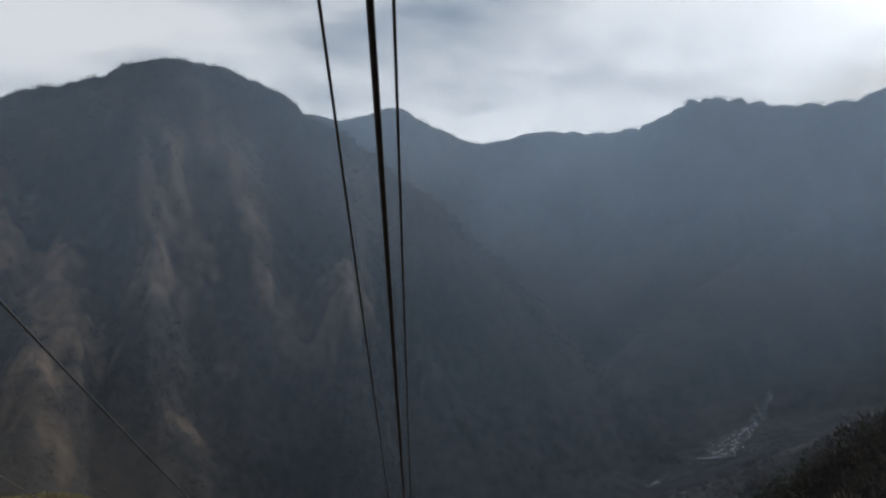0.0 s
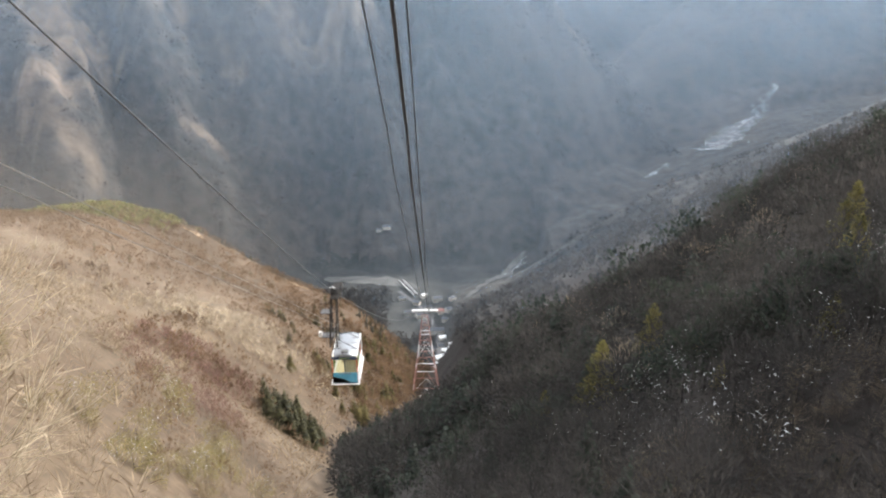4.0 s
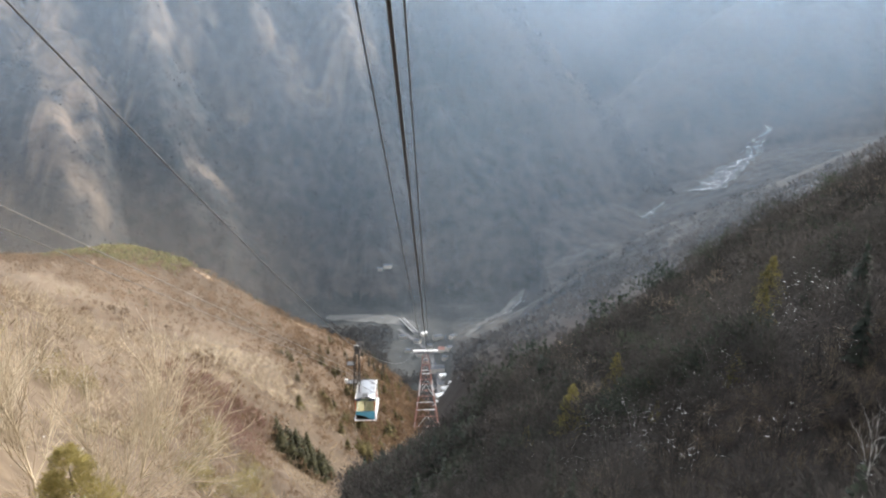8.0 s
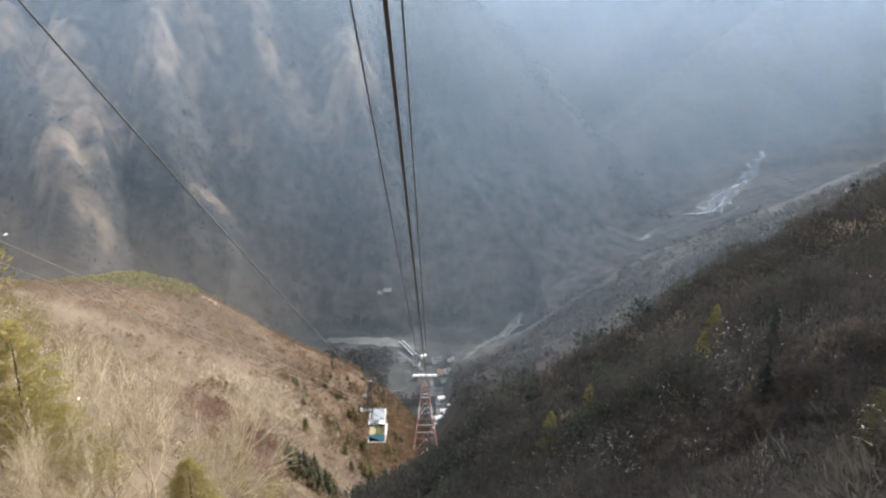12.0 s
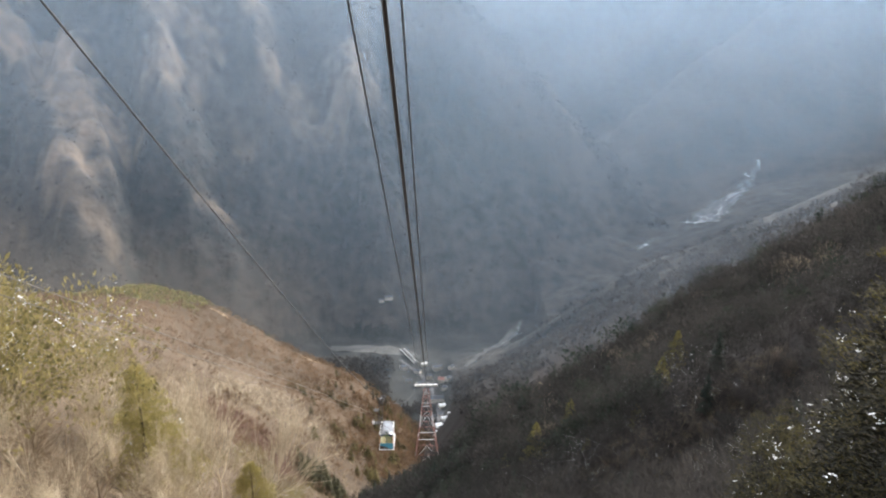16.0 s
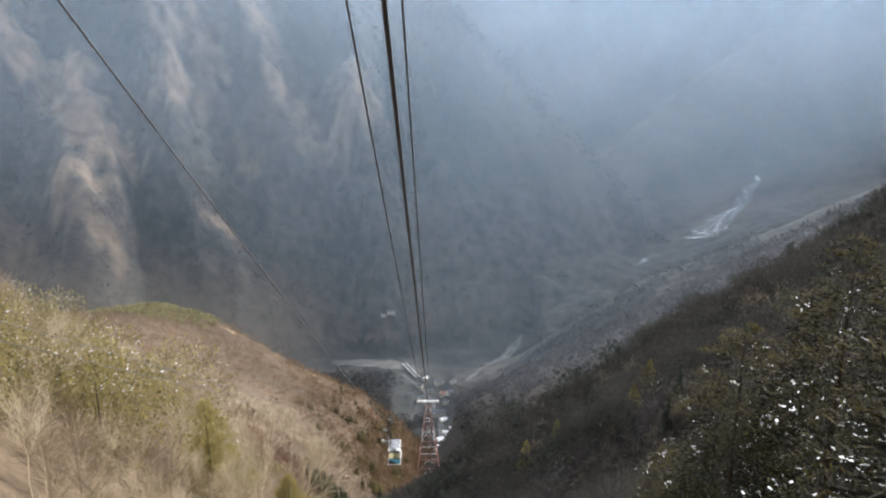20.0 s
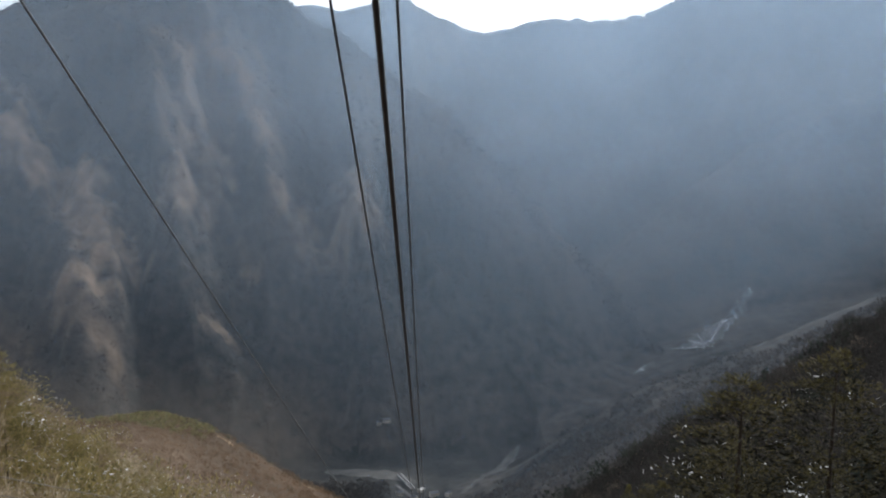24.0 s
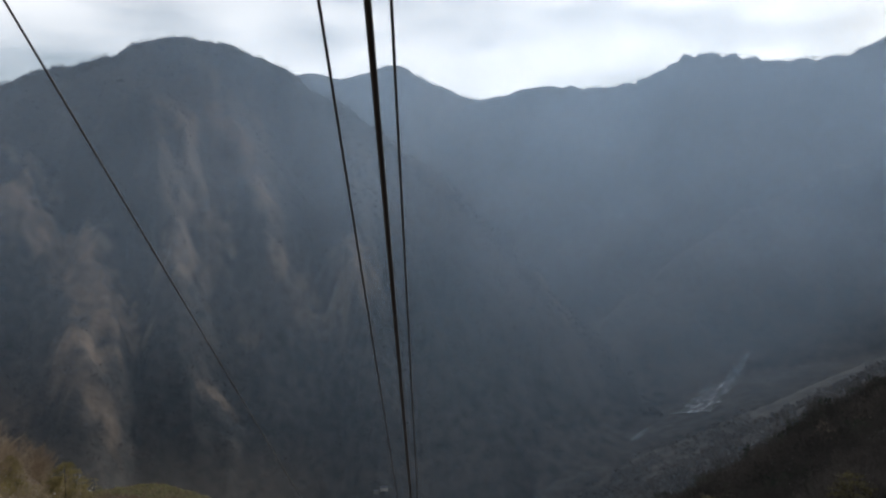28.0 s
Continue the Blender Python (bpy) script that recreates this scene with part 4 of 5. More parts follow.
def snow_lumps(rng, n, domes):
    """Irregular lumps of snow: a few low domes run together along a line."""
    out = []
    for _ in range(n):
        vs, fs, way = [], [], rng.random() * math.pi
        for k in range(domes):
            a = np.arange(6) * math.pi / 3 + rng.random()
            r = rng.uniform(0.35, 1.0) * (0.7 + 0.6 * rng.random(6))
            c = np.array((math.cos(way), math.sin(way), 0)) * rng.normal() * 0.9 * (domes > 1) + rng.normal(size=3) * (0.22, 0.22, 0.12)
            fs += [(7 * k + i, 7 * k + (i + 1) % 6, 7 * k + 6) for i in range(6)]
            vs += [np.stack([np.cos(a) * r, np.sin(a) * r * 0.75, -0.25 * r], 1) + c, [c + (0, 0, 0.45 * r.mean())]]
        out.append((np.concatenate(vs), np.array(fs)))
    return out


FLAKES, LUMPS = snow_lumps(rng, 6, 1), snow_lumps(rng, 8, 4)
for count, each, xr, yr, lift, size, test, label in (
        (620, 15, (8, 150), (-40, 125), 4.5, (0.018, 0.065), lambda x, y: right_side(x, y) & (waves(x, y, 55, 3, 4.4) > 0.0), "small lumps of snow caught among the trees of the spur"),
        (90, 24, (14, 42), (30, 66), 3.4, (0.018, 0.06), right_side, "specks of snow on the shrubs along the spur's near edge"),
        (70, 12, (-80, -14), (-70, 40), 4.0, (0.02, 0.085), lambda x, y: left_side(x, y) & (waves(x, y, 26, 3, 0.7) > 0.1), "small lumps of snow on the brush of the grassy flank")):
    p = scatter(rng, count, xr, yr, test, size)
    p[:, 2] += 1.2 + rng.random(len(p)) * lift
    p = np.repeat(p, rng.integers(3, 2 * each, len(p)), axis=0)
    p[:, :3] += rng.normal(size=(len(p), 3)) * (1.0, 1.0, 0.7)
    p[:, 3] = size[0] + (size[1] - size[0]) * rng.random(len(p)) ** 2.2
    v, f = joined(FLAKES + LUMPS[:3], p, rng)
    tagged(mesh_np("snow", v, f, [M_SNOW], None, True), label, "snow", kind="stuff")


# ---- trees that stand out ----
def branching(rng, h, thick, levels, spread, count=(3, 5)):
    """A leafless tree: trunk and limbs as tapered tubes; returns the trunk and limb arrays."""
    parts = {0: ([], []), 1: ([], [])}

    def tube(a, b, r0, r1, sides, where):
        vs, fs = parts[where]
        d = (b - a) / max(np.linalg.norm(b - a), 1e-6)
        s = np.cross(d, (0.3, 0.5, 0.8))
        s /= np.linalg.norm(s)
        n = np.cross(s, d)
        ang = np.arange(sides) * 2 * math.pi / sides
        ring = np.cos(ang)[:, None] * s + np.sin(ang)[:, None] * n
        base = sum(len(v) for v in vs)
        vs.append(np.concatenate([a + ring * r0, b + ring * r1]))
        i = np.arange(sides)
        fs.append(np.stack([i, (i + 1) % sides, (i + 1) % sides + sides, i + sides], 1) + base)

    def grow(a, d, length, r, level):
        p, steps = a, 3 if level < 2 else 2
        for k in range(steps):
            d2 = d + rng.normal(size=3) * 0.16 + np.array((0, 0, 0.06))
            d2 /= np.linalg.norm(d2)
            q = p + d2 * length / steps
            tube(p, q, r * (1 - 0.25 * k), r * (1 - 0.25 * (k + 1)), 6 if level == 0 else 4 if level == 1 else 3, 0 if level == 0 else 1)
            p, d = q, d2
            if level < levels and k >= (0 if level else 1):
                for _ in range(rng.integers(*count)):
                    side = rng.normal(size=3)
                    nd = d * 0.75 + side * spread * 0.42 + np.array((0, 0, 0.18))
                    grow(p, nd / np.linalg.norm(nd), length * rng.uniform(0.42, 0.66), r * 0.48 * rng.uniform(0.7, 1.1), level + 1)

    grow(np.array((0, 0, -0.5)), np.array((0, 0, 1.0)), h * 0.62, thick, 0)
    return [(np.concatenate(vs), np.concatenate(fs)) for vs, fs in (parts[0], parts[1])]


def bare_tree(rng, h, bark, label, group, levels=3, count=(3, 5), thick=0.011, spread=0.8):
    tree = thing("leafless_tree", label, "tree", group=group)
    (tv, tf), (lv, lf) = branching(rng, h, thick * h, levels, spread, count)
    mesh_np("trunk", tv, tf, [bark], None, True, tree)
    mesh_np("crown", lv, lf, [bark], None, True, tree)
    return tree


def layered_crown(h, r, whorls, rng, blunt=0.6, fine=1.0, top=1.4):
    """A conifer's crown: whorls of drooping boughs, each carrying many small sprays; closer towards the top."""
    vs = []
    up = np.array((0, 0, 1.0))
    for i in range(whorls):
        f = 1 - (1 - (i + rng.random()) / whorls) ** top
        for a in rng.random(int(8 + 7 * (1 - f))) * 2 * math.pi:
            R = r * ((1 - f) ** blunt * rng.uniform(0.5, 1.1) + 0.04)
            d, s = np.array((math.cos(a), math.sin(a), 0)), np.array((-math.sin(a), math.cos(a), 0))
            z0, droop = h * (0.05 + 0.94 * f), rng.uniform(-0.1, 0.3)
            n = 9 + int(R * 11 * fine)
            k = 0.15 + 0.87 * rng.random(n) ** 0.6
            at = d * (k * R)[:, None] + up * (z0 - droop * R * k * k + rng.normal(size=n) * 0.1)[:, None] + s * (rng.normal(size=n) * 0.17 * R * k)[:, None]
            way = d * 0.7 + s * (rng.normal(size=n) * 0.7)[:, None] + up * (rng.uniform(-0.2, 0.9, n))[:, None]
            way /= np.linalg.norm(way, axis=1)[:, None]
            size = (rng.uniform(0.2, 0.6, n) / fine ** 0.5)[:, None]
            side = np.cross(way, rng.normal(size=(n, 3)) * 0.5 + up)
            side /= np.linalg.norm(side, axis=1)[:, None]
            mid = at + way * size * 0.45
            vs.append(np.stack([at, mid - side * size * 0.12, at + way * size, mid + side * size * 0.12], 1).reshape(-1, 3))
    v = np.concatenate(vs)
    return v, np.arange(len(v)).reshape(-1, 4)


def snowy(rng, h, r, n, size, blunt):
    """Lumps of snow resting on a conifer's boughs, in clusters."""
    m = n // 5
    f = 1 - np.sqrt(rng.random(m)) * 0.95
    a = rng.random(m) * 2 * math.pi
    R = r * ((1 - f) ** blunt * (0.62 + 0.5 * rng.random(m)))
    at = np.stack([np.cos(a) * R, np.sin(a) * R, h * (0.08 + 0.9 * f) - 0.10 * R + 0.15], 1)
    big = 0.35 + 0.65 * rng.random(m) ** 2
    k = np.repeat(np.arange(m), rng.integers(2, 9, m))
    at = at[k] + rng.normal(size=(len(k), 3)) * (0.30, 0.30, 0.14)
    places = np.concatenate([at, (size[0] + (size[1] - size[0]) * rng.random(len(k)) ** 3 * big[k])[:, None]], 1)
    return joined(LUMPS, places, rng)


def shade_core(rng, h, r, blunt, n=9000):
    """Inner boughs, coloured near-black as shade, that close the crown round the trunk."""
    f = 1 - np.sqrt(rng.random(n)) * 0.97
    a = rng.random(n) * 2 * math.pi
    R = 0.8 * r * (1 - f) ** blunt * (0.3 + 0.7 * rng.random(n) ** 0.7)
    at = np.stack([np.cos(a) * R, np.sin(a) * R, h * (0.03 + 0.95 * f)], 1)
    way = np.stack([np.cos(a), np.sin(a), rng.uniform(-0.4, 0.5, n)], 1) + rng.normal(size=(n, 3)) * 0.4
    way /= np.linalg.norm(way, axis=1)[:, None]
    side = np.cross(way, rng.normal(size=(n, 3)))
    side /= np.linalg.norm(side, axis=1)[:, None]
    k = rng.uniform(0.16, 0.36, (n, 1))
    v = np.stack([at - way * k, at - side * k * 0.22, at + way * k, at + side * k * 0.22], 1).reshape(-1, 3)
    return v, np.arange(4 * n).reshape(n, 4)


def conifer(rng, h, r, n, mat, label, group, snow=0, fine=1.0, blunt=0.6):
    tree = thing("conifer", label, "tree", group=group)
    v, f = stem(h * 0.97, 0.017 * h, 7)
    mesh_np("trunk", v, f, [M_BARK_DARK], None, True, tree)
    v, f = layered_crown(h, r, n, rng, blunt, fine)
    mesh_np("crown", v, f, [mat], None, False, tree)
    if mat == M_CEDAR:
        v, f = shade_core(rng, h, r, blunt)
        mesh_np("inner_foliage", v, f, [M_CORE], None, False, tree, "inner foliage coloured dark as shade")
    if snow:
        v, f = snowy(rng, h, r, snow, (0.025, 0.115), blunt)
        tagged(mesh_np("snow_cover", v, f, [M_SNOW], None, True, tree, "white snow on the boughs"), kind="stuff")
    return tree


def evergreen_shrub(rng, h, r, n, label, group, snow, mat=M_OLIVE):
    shrub = thing("evergreen_shrub", label, "shrub", group=group)
    v, f = stem(h * 0.6, 0.12, 5)
    mesh_np("stem", v, f, [M_BARK_DARK], None, True, shrub)
    lobes = [(0, 0, 0, 1.0)] + [(rng.normal() * 0.3, rng.normal() * 0.3, 0, rng.uniform(0.5, 0.85)) for _ in range(3)]
    v, f = joined([bush(rng, n, (0.022, 0.058))], np.array(lobes), rng)
    v = v * (1.7 * r, 1.7 * r, h / 0.95)
    mesh_np("leaves", v, f, [mat], None, False, shrub)
    pick = rng.choice(np.nonzero(v[:, 2] > 0.45 * h)[0], snow)
    places = np.concatenate([v[pick], 0.018 + 0.05 * rng.random((snow, 1)) ** 3], 1)
    v, f = joined(LUMPS, places, rng)
    tagged(mesh_np("snow_cover", v, f, [M_SNOW], None, True, shrub, "white specks of snow on the leaves"), kind="stuff")
    return shrub


def stand(proto, x, y, top=None, size=1.0, turn=0.0):
    """Puts a copy of a tree on the ground; with a top height it is scaled to reach it."""
    z = zat(x, y) - 0.2
    k = size if top is None else (top - z) / proto["height"]
    ob = copy_thing(proto, pose(x, y, z, 0, 0, turn))
    ob.scale = (k * 0.5 + 0.5 * min(k, 1.3),) * 2 + (k,)
    return ob


def remove(ob):
    for o in (*ob.children_recursive, ob):
        bpy.data.objects.remove(o)


snow_firs = [conifer(rng, 24, 8.5, 25, M_CEDAR, "tall sunlit cedar with clumps of snow on its boughs", "snowy cedars", 650, 2.1, 0.5) for _ in range(3)]
olive_firs = [conifer(rng, 9, 3.0, 22, M_MOSS, "yellow-green cedar catching the sun on the slope", "olive cedars", 0, 2.0, 0.75) for _ in range(2)]
dark_firs = [evergreen_shrub(rng, 7, 4.0, 1050, "broad olive evergreen shrub dotted with snow", "snowy evergreens", 230) for _ in range(3)]
flank_cedars = [conifer(rng, 10, 4.6, 24, M_OLIVE, "olive-green cedar flecked with snow on the flank", "flank cedars", 320, 2.0, 0.5) for _ in range(2)]
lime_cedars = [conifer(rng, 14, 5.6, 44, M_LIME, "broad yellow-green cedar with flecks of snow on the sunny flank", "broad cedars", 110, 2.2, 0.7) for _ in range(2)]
tan_trees = [bare_tree(rng, 10, M_PALE, "pale leafless tree with fine sunlit branches", "pale leafless trees", 3, (4, 6), 0.0098, 0.62) for _ in range(4)]
white_trees = [bare_tree(rng, 9, M_BIRCH, "whitish leafless tree with crooked branches", "white leafless trees", 3, (2, 3), 0.009) for _ in range(2)]
for p in (snow_firs, olive_firs, dark_firs, flank_cedars, lime_cedars, tan_trees, white_trees):
    for o in p:
        o["height"] = max(v.co.z for c in o.children for v in c.data.vertices)
for i, (x, y, top) in enumerate(((12.9, -60.8, 46.6), (18.5, -33.2, 29.2), (19.5, -56.0, 46.5), (19.0, -68.0, 49.0), (19.0, -78.0, 53.5), (24.5, -46.5, 37.0), (25.0, -64.0, 51.0), (23.0, -24.0, 20.5), (17.0, -86.0, 57.0), (22.3, -36.8, 35.6), (29.0, -22.9, 28.4))):
    stand(snow_firs[i % 3], x, y, top, turn=70 * i)
for i in range(5):
    x, y = rng.uniform(26, 52), rng.uniform(-88, -8)
    stand(snow_firs[i % 3], x, y, 6 - 0.6 * y + 0.5 * (x - 15) + rng.uniform(-3, 2), turn=61 * i)
for i, (x, y, top) in enumerate(((19.5, 66.5, -35.5), (14.5, 74.5, -47), (27, 72, -33.5), (31, 42.5, -18.5), (24.5, 46, -26.5), (37.5, 52, -15.5), (28, 60, -31), (44, 64, -16))):
    stand(olive_firs[i % 2], x, y, top, turn=50 * i)
for i, (x, y, top) in enumerate(((-33, -4, 16.5), (-36, -9, 20), (-42, -13, 29.5), (-34, -22, 24), (-29.5, -14.5, 23), (-39, -20, 29), (-31, -27, 25), (-45, -24, 36), (-38, 0, 17), (-44, -5, 24), (-37, -31, 30), (-48, -16, 33), (-29, -33, 25), (-52, -30, 42), (-41, 8, 15))):
    stand(dark_firs[i % 3], x, y, top, turn=33 * i)
for i in range(16):
    x, y = rng.uniform(-46, -28), rng.uniform(-58, 0)
    stand(dark_firs[i % 3], x, y, 28.0 - 0.72 * (y + 23) - 0.75 * (x + 33) - rng.uniform(0, 2.5), turn=77 * i)
for i, (x, y, top) in enumerate(((-21.4, 3, 6.5), (-25, 8, 3.5), (-22.5, 11, 1.5), (-19.5, 9, -1), (-28.5, -17, 15.5), (-25, -9, 9), (-27, -13, 12), (-22, -16, 10.5), (-30, -24, 20), (-24, -24, 16),
                                 (-22, -30, 18), (-27, -36, 25), (-23, -42, 26), (-23.5, -5, 3.5), (-26.8, -6, 6.5), (-20, -1, 3.5), (-18.5, -9, 5.5))):
    stand(tan_trees[i % 4], x, y, top, turn=47 * i)
for i in range(22):
    x, y = rng.uniform(-33, -16), rng.uniform(-52, 10)
    stand(tan_trees[i % 4], x, y, zat(x, y) + rng.uniform(7, 10.5), turn=53 * i)
for i, (x, y, top) in enumerate(((33.4, 22.7, -13.2), (36.2, 20.8, -12.8), (31, 20.5, -16))):
    stand(white_trees[i % 2], x, y, top, turn=95 * i)
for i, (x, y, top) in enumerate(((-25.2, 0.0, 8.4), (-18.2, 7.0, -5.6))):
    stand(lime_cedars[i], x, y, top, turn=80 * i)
for i, (x, y, size) in enumerate(((-26.4, 57.1, 0.5), (-26.4, 49.3, 0.42), (-25.5, 68.0, 0.5), (-27.9, 69.2, 0.4), (-33.7, 37.7, 0.35), (-33.9, 45.8, 0.35), (-33.3, 52.4, 0.35), (-29.3, 48.9, 0.38), (-40.7, 45.9, 0.6), (-40.3, 51.6, 0.5), (-48.0, 101.9, 0.5), (-42.6, 99.5, 0.5))):
    stand(dark_firs[i % 3], x, y, size=size, turn=29 * i)
stand(flank_cedars[0], -41, -23, 38, turn=20)
stand(flank_cedars[1], -46, -25, 39.5, turn=130)
for i, (x, y) in enumerate(((-47.2, -7.8), (-38.4, -20.7), (-37.0, -15.9), (-31.6, -36.7), (-35.6, -11.1))):
    stand(flank_cedars[i % 2], x, y, size=0.55 + 0.07 * (i % 4), turn=67 * i)
# snowy young cedars below the tall cedars
for i, (x, y, top) in enumerate(((29, 1, 2.5), (32, -6, 10), (25, -11, 7.5), (20.5, -19, 11), (16.5, -27, 17.5), (33, 4, 2), (27, -3, 4.5), (23, -15, 8.5), (36, -1, 8))):
    stand(snow_firs[i % 3], x, y, top, turn=37 * i)
for i, (x, y, size) in enumerate(((-26, 62, 0.6), (-31, 57, 0.65), (-22, 68, 0.5), (-28, 49, 0.6), (-34, 52, 0.7), (-24, 55, 0.5), (-37, 84, 0.7), (-31, 80, 0.6), (-41, 90, 0.6))):
    stand(dark_firs[i % 3], x, y, size=size, turn=41 * i)
for i in range(12):
    x, y = rng.uniform(-62, -36), rng.uniform(0, 48)
    stand(dark_firs[i % 3], x, y, size=rng.uniform(0.6, 1.0), turn=59 * i)
for o in (*snow_firs, *olive_firs, *flank_cedars, *lime_cedars, *dark_firs, *tan_trees, *white_trees):
    remove(o)


# ---- the second cabin, hanging from its rope ----
def tilted(deg):
    return Matrix.Rotation(radians(deg), 4, "X")


def cabin_car(at):
    car = thing("cable_car", "blue and white cable car with silver roof on its rope", "cable car", at)
    W, L, H, top = 2.1, 4.3, 2.6, -5.0
    cx, z0 = 0.75, top - H
    # shell: floor, lower panels, posts, roof
    bm = bmesh.new()
    box(bm, (W, L, 0.12), (cx, 0, z0 + 0.06), bevel=0.03)
    part("underframe", bm, M_NAVY, car, "dark blue underframe")
    # pale floor, added so that the windows look bright
    bm = bmesh.new()
    box(bm, (W - 0.16, L - 0.16, 0.02), (cx, 0, z0 + 0.135))
    part("floor", bm, M_CREAM, car, "cream floor that lightens the inside")
    for y in (-L / 2 + 0.03, L / 2 - 0.03):
        bm = bmesh.new()
        box(bm, (W, 0.06, 0.98), (cx, y, z0 + 0.55), bevel=0.02)
        end = part("end_panel", bm, M_BLUE, car, "light blue painted end panel")
        s = -1 if y < 0 else 1
        bm = bmesh.new()
        v = [bm.verts.new(p) for p in ((cx - W / 2 + 0.02, y + s * 0.035, z0 + 0.1), (cx + 0.45, y + s * 0.035, z0 + 0.1), (cx + 0.1, y + s * 0.035, z0 + 0.34), (cx - 0.35, y + s * 0.035, z0 + 0.52), (cx - W / 2 + 0.02, y + s * 0.035, z0 + 0.66))]
        bm.faces.new(v)
        bmesh.ops.solidify(bm, geom=bm.faces[:], thickness=0.008)
        part("painted_mountain", bm, M_BROWN, end, "brown painted mountain shape")
        for k in range(4):
            bm = bmesh.new()
            box(bm, (0.19, 0.012, 0.07), (cx - 0.42 + 0.26 * k, y + s * 0.036, z0 + 0.97))
            part("lettering", bm, M_BROWN, end, "brown bar of lettering")
        bm = bmesh.new()
        box(bm, (W, 0.07, 0.30), (cx, y, z0 + H - 0.17), bevel=0.02)
        head = part("end_header", bm, M_NAVY, car, "dark blue end header")
        for k in range(5):
            bm = bmesh.new()
            box(bm, (0.10, 0.012, 0.13), (cx - 0.36 + 0.18 * k, y + s * 0.042, z0 + H - 0.17))
            part("lettering", bm, M_GREEN, head, "yellow bar of lettering")
        for k in (-1, 1):
            bm = bmesh.new()
            box(bm, (W / 2 - 0.12, 0.014, 1.24), (cx + k * (W / 4 - 0.02), y, z0 + 1.66))
            part("window_pane", bm, M_GLASS, car).visible_shadow = False
        bm = bmesh.new()
        box(bm, (0.06, 0.07, 1.26), (cx, y, z0 + 1.67))
        part("window_post", bm, M_NAVY, car)
    for s in (-1, 1):
        x = cx + s * (W / 2 - 0.03)
        bm = bmesh.new()
        box(bm, (0.06, L, 0.98), (x, 0, z0 + 0.55), bevel=0.02)
        side = part("side_panel", bm, M_WHITE, car, "white side panel with bright painted motifs")
        for k, (yy, w, h, zz, m) in enumerate(((-1.75, 0.55, 0.8, 0.5, M_BLUE), (-1.2, 0.5, 0.7, 0.55, M_GREEN), (-0.45, 0.8, 0.5, 0.45, M_GREEN), (0.4, 0.6, 0.65, 0.52, M_ORANGE), (1.2, 0.8, 0.55, 0.48, M_GREEN), (1.85, 0.35, 0.75, 0.55, M_ORANGE))):
            bm = bmesh.new()
            ang = [k2 * math.pi / 5 + k for k2 in range(10)]
            bm.faces.new([bm.verts.new((x + s * 0.034, yy + 0.5 * w * math.cos(q) * (1 if k2 % 2 else 0.7), z0 + zz + 0.5 * h * math.sin(q) * (1 if k2 % 2 else 0.72))) for k2, q in enumerate(ang)])
            bmesh.ops.solidify(bm, geom=bm.faces[:], thickness=0.006)
            part("painted_motif", bm, m, side)
        bm = bmesh.new()
        box(bm, (0.06, L, 0.26), (x, 0, z0 + H - 0.15), bevel=0.02)
        part("side_header", bm, M_WHITE, car, "white side header")
        for k in range(5):
            yy = -L / 2 + 0.05 + k * (L - 0.1) / 4
            bm = bmesh.new()
            box(bm, (0.075, 0.10, 1.32), (x, yy, z0 + 1.68), bevel=0.015)
            part("post", bm, M_ORANGE if k in (0, 3) else M_GREEN if k == 1 else M_WHITE, car)
            if k < 4:
                bm = bmesh.new()
                box(bm, (0.014, (L - 0.1) / 4 - 0.1, 1.24), (x, yy + (L - 0.1) / 8, z0 + 1.66))
                part("window_pane", bm, M_GLASS, car).visible_shadow = False
        bm = bmesh.new()
        bar(bm, (x + s * 0.12, -L / 2 - 0.15, z0 + 0.02), (x + s * 0.12, L / 2 + 0.15, z0 + 0.02), 0.055, 10)
        part("bumper_rail", bm, M_WHITE, car, "white bumper rail", True)
    for y in (-L / 2 - 0.15, L / 2 + 0.15):
        bm = bmesh.new()
        bar(bm, (cx - W / 2 - 0.1, y, z0 + 0.02), (cx + W / 2 + 0.1, y, z0 + 0.02), 0.05, 10)
        part("bumper_rail", bm, M_WHITE, car, "white bumper rail", True)
    # roof, slightly arched
    bm = bmesh.new()
    n = 12
    rows = []
    for yy in np.linspace(-L / 2 - 0.05, L / 2 + 0.05, 9):
        fall = 0.02 + 0.10 * (abs(yy) / (L / 2)) ** 6
        rows.append([bm.verts.new((cx + (W + 0.1) * (k / n - 0.5), yy, top + 0.2 - 0.3 * abs(2 * k / n - 1) ** 2.0 - fall)) for k in range(n + 1)])
    for a, b in zip(rows, rows[1:]):
        for k in range(n):
            bm.faces.new((a[k], a[k + 1], b[k + 1], b[k]))
    bmesh.ops.solidify(bm, geom=bm.faces[:], thickness=0.05)
    roof = part("roof", bm, M_ROOF, car, "shiny silver metal roof", True)
    bm = bmesh.new()
    box(bm, (0.62, 0.5, 0.14), (cx, -1.55, top + 0.14), bevel=0.03)
    part("roof_hatch", bm, M_STEEL, roof, "dark roof hatch")
    for y in (-0.95, 0.0, 0.95):
        bm = bmesh.new()
        bar(bm, (cx - W / 2, y, top + 0.12), (cx + W / 2, y, top + 0.12), 0.025)
        part("roof_bar", bm, M_STEEL, roof)
    for y in (-0.95, 0.95):
        bm = bmesh.new()
        bar(bm, (cx - W / 2 + 0.05, y, top + 0.06), (-0.28, y, top + 1.25), 0.035)
        bar(bm, (-0.28, y, top + 1.25), (cx + W / 2 - 0.05, y, top + 0.06), 0.03)
        part("stay", bm, M_STEEL, car, "grey steel stay over the roof")
    bm = bmesh.new()
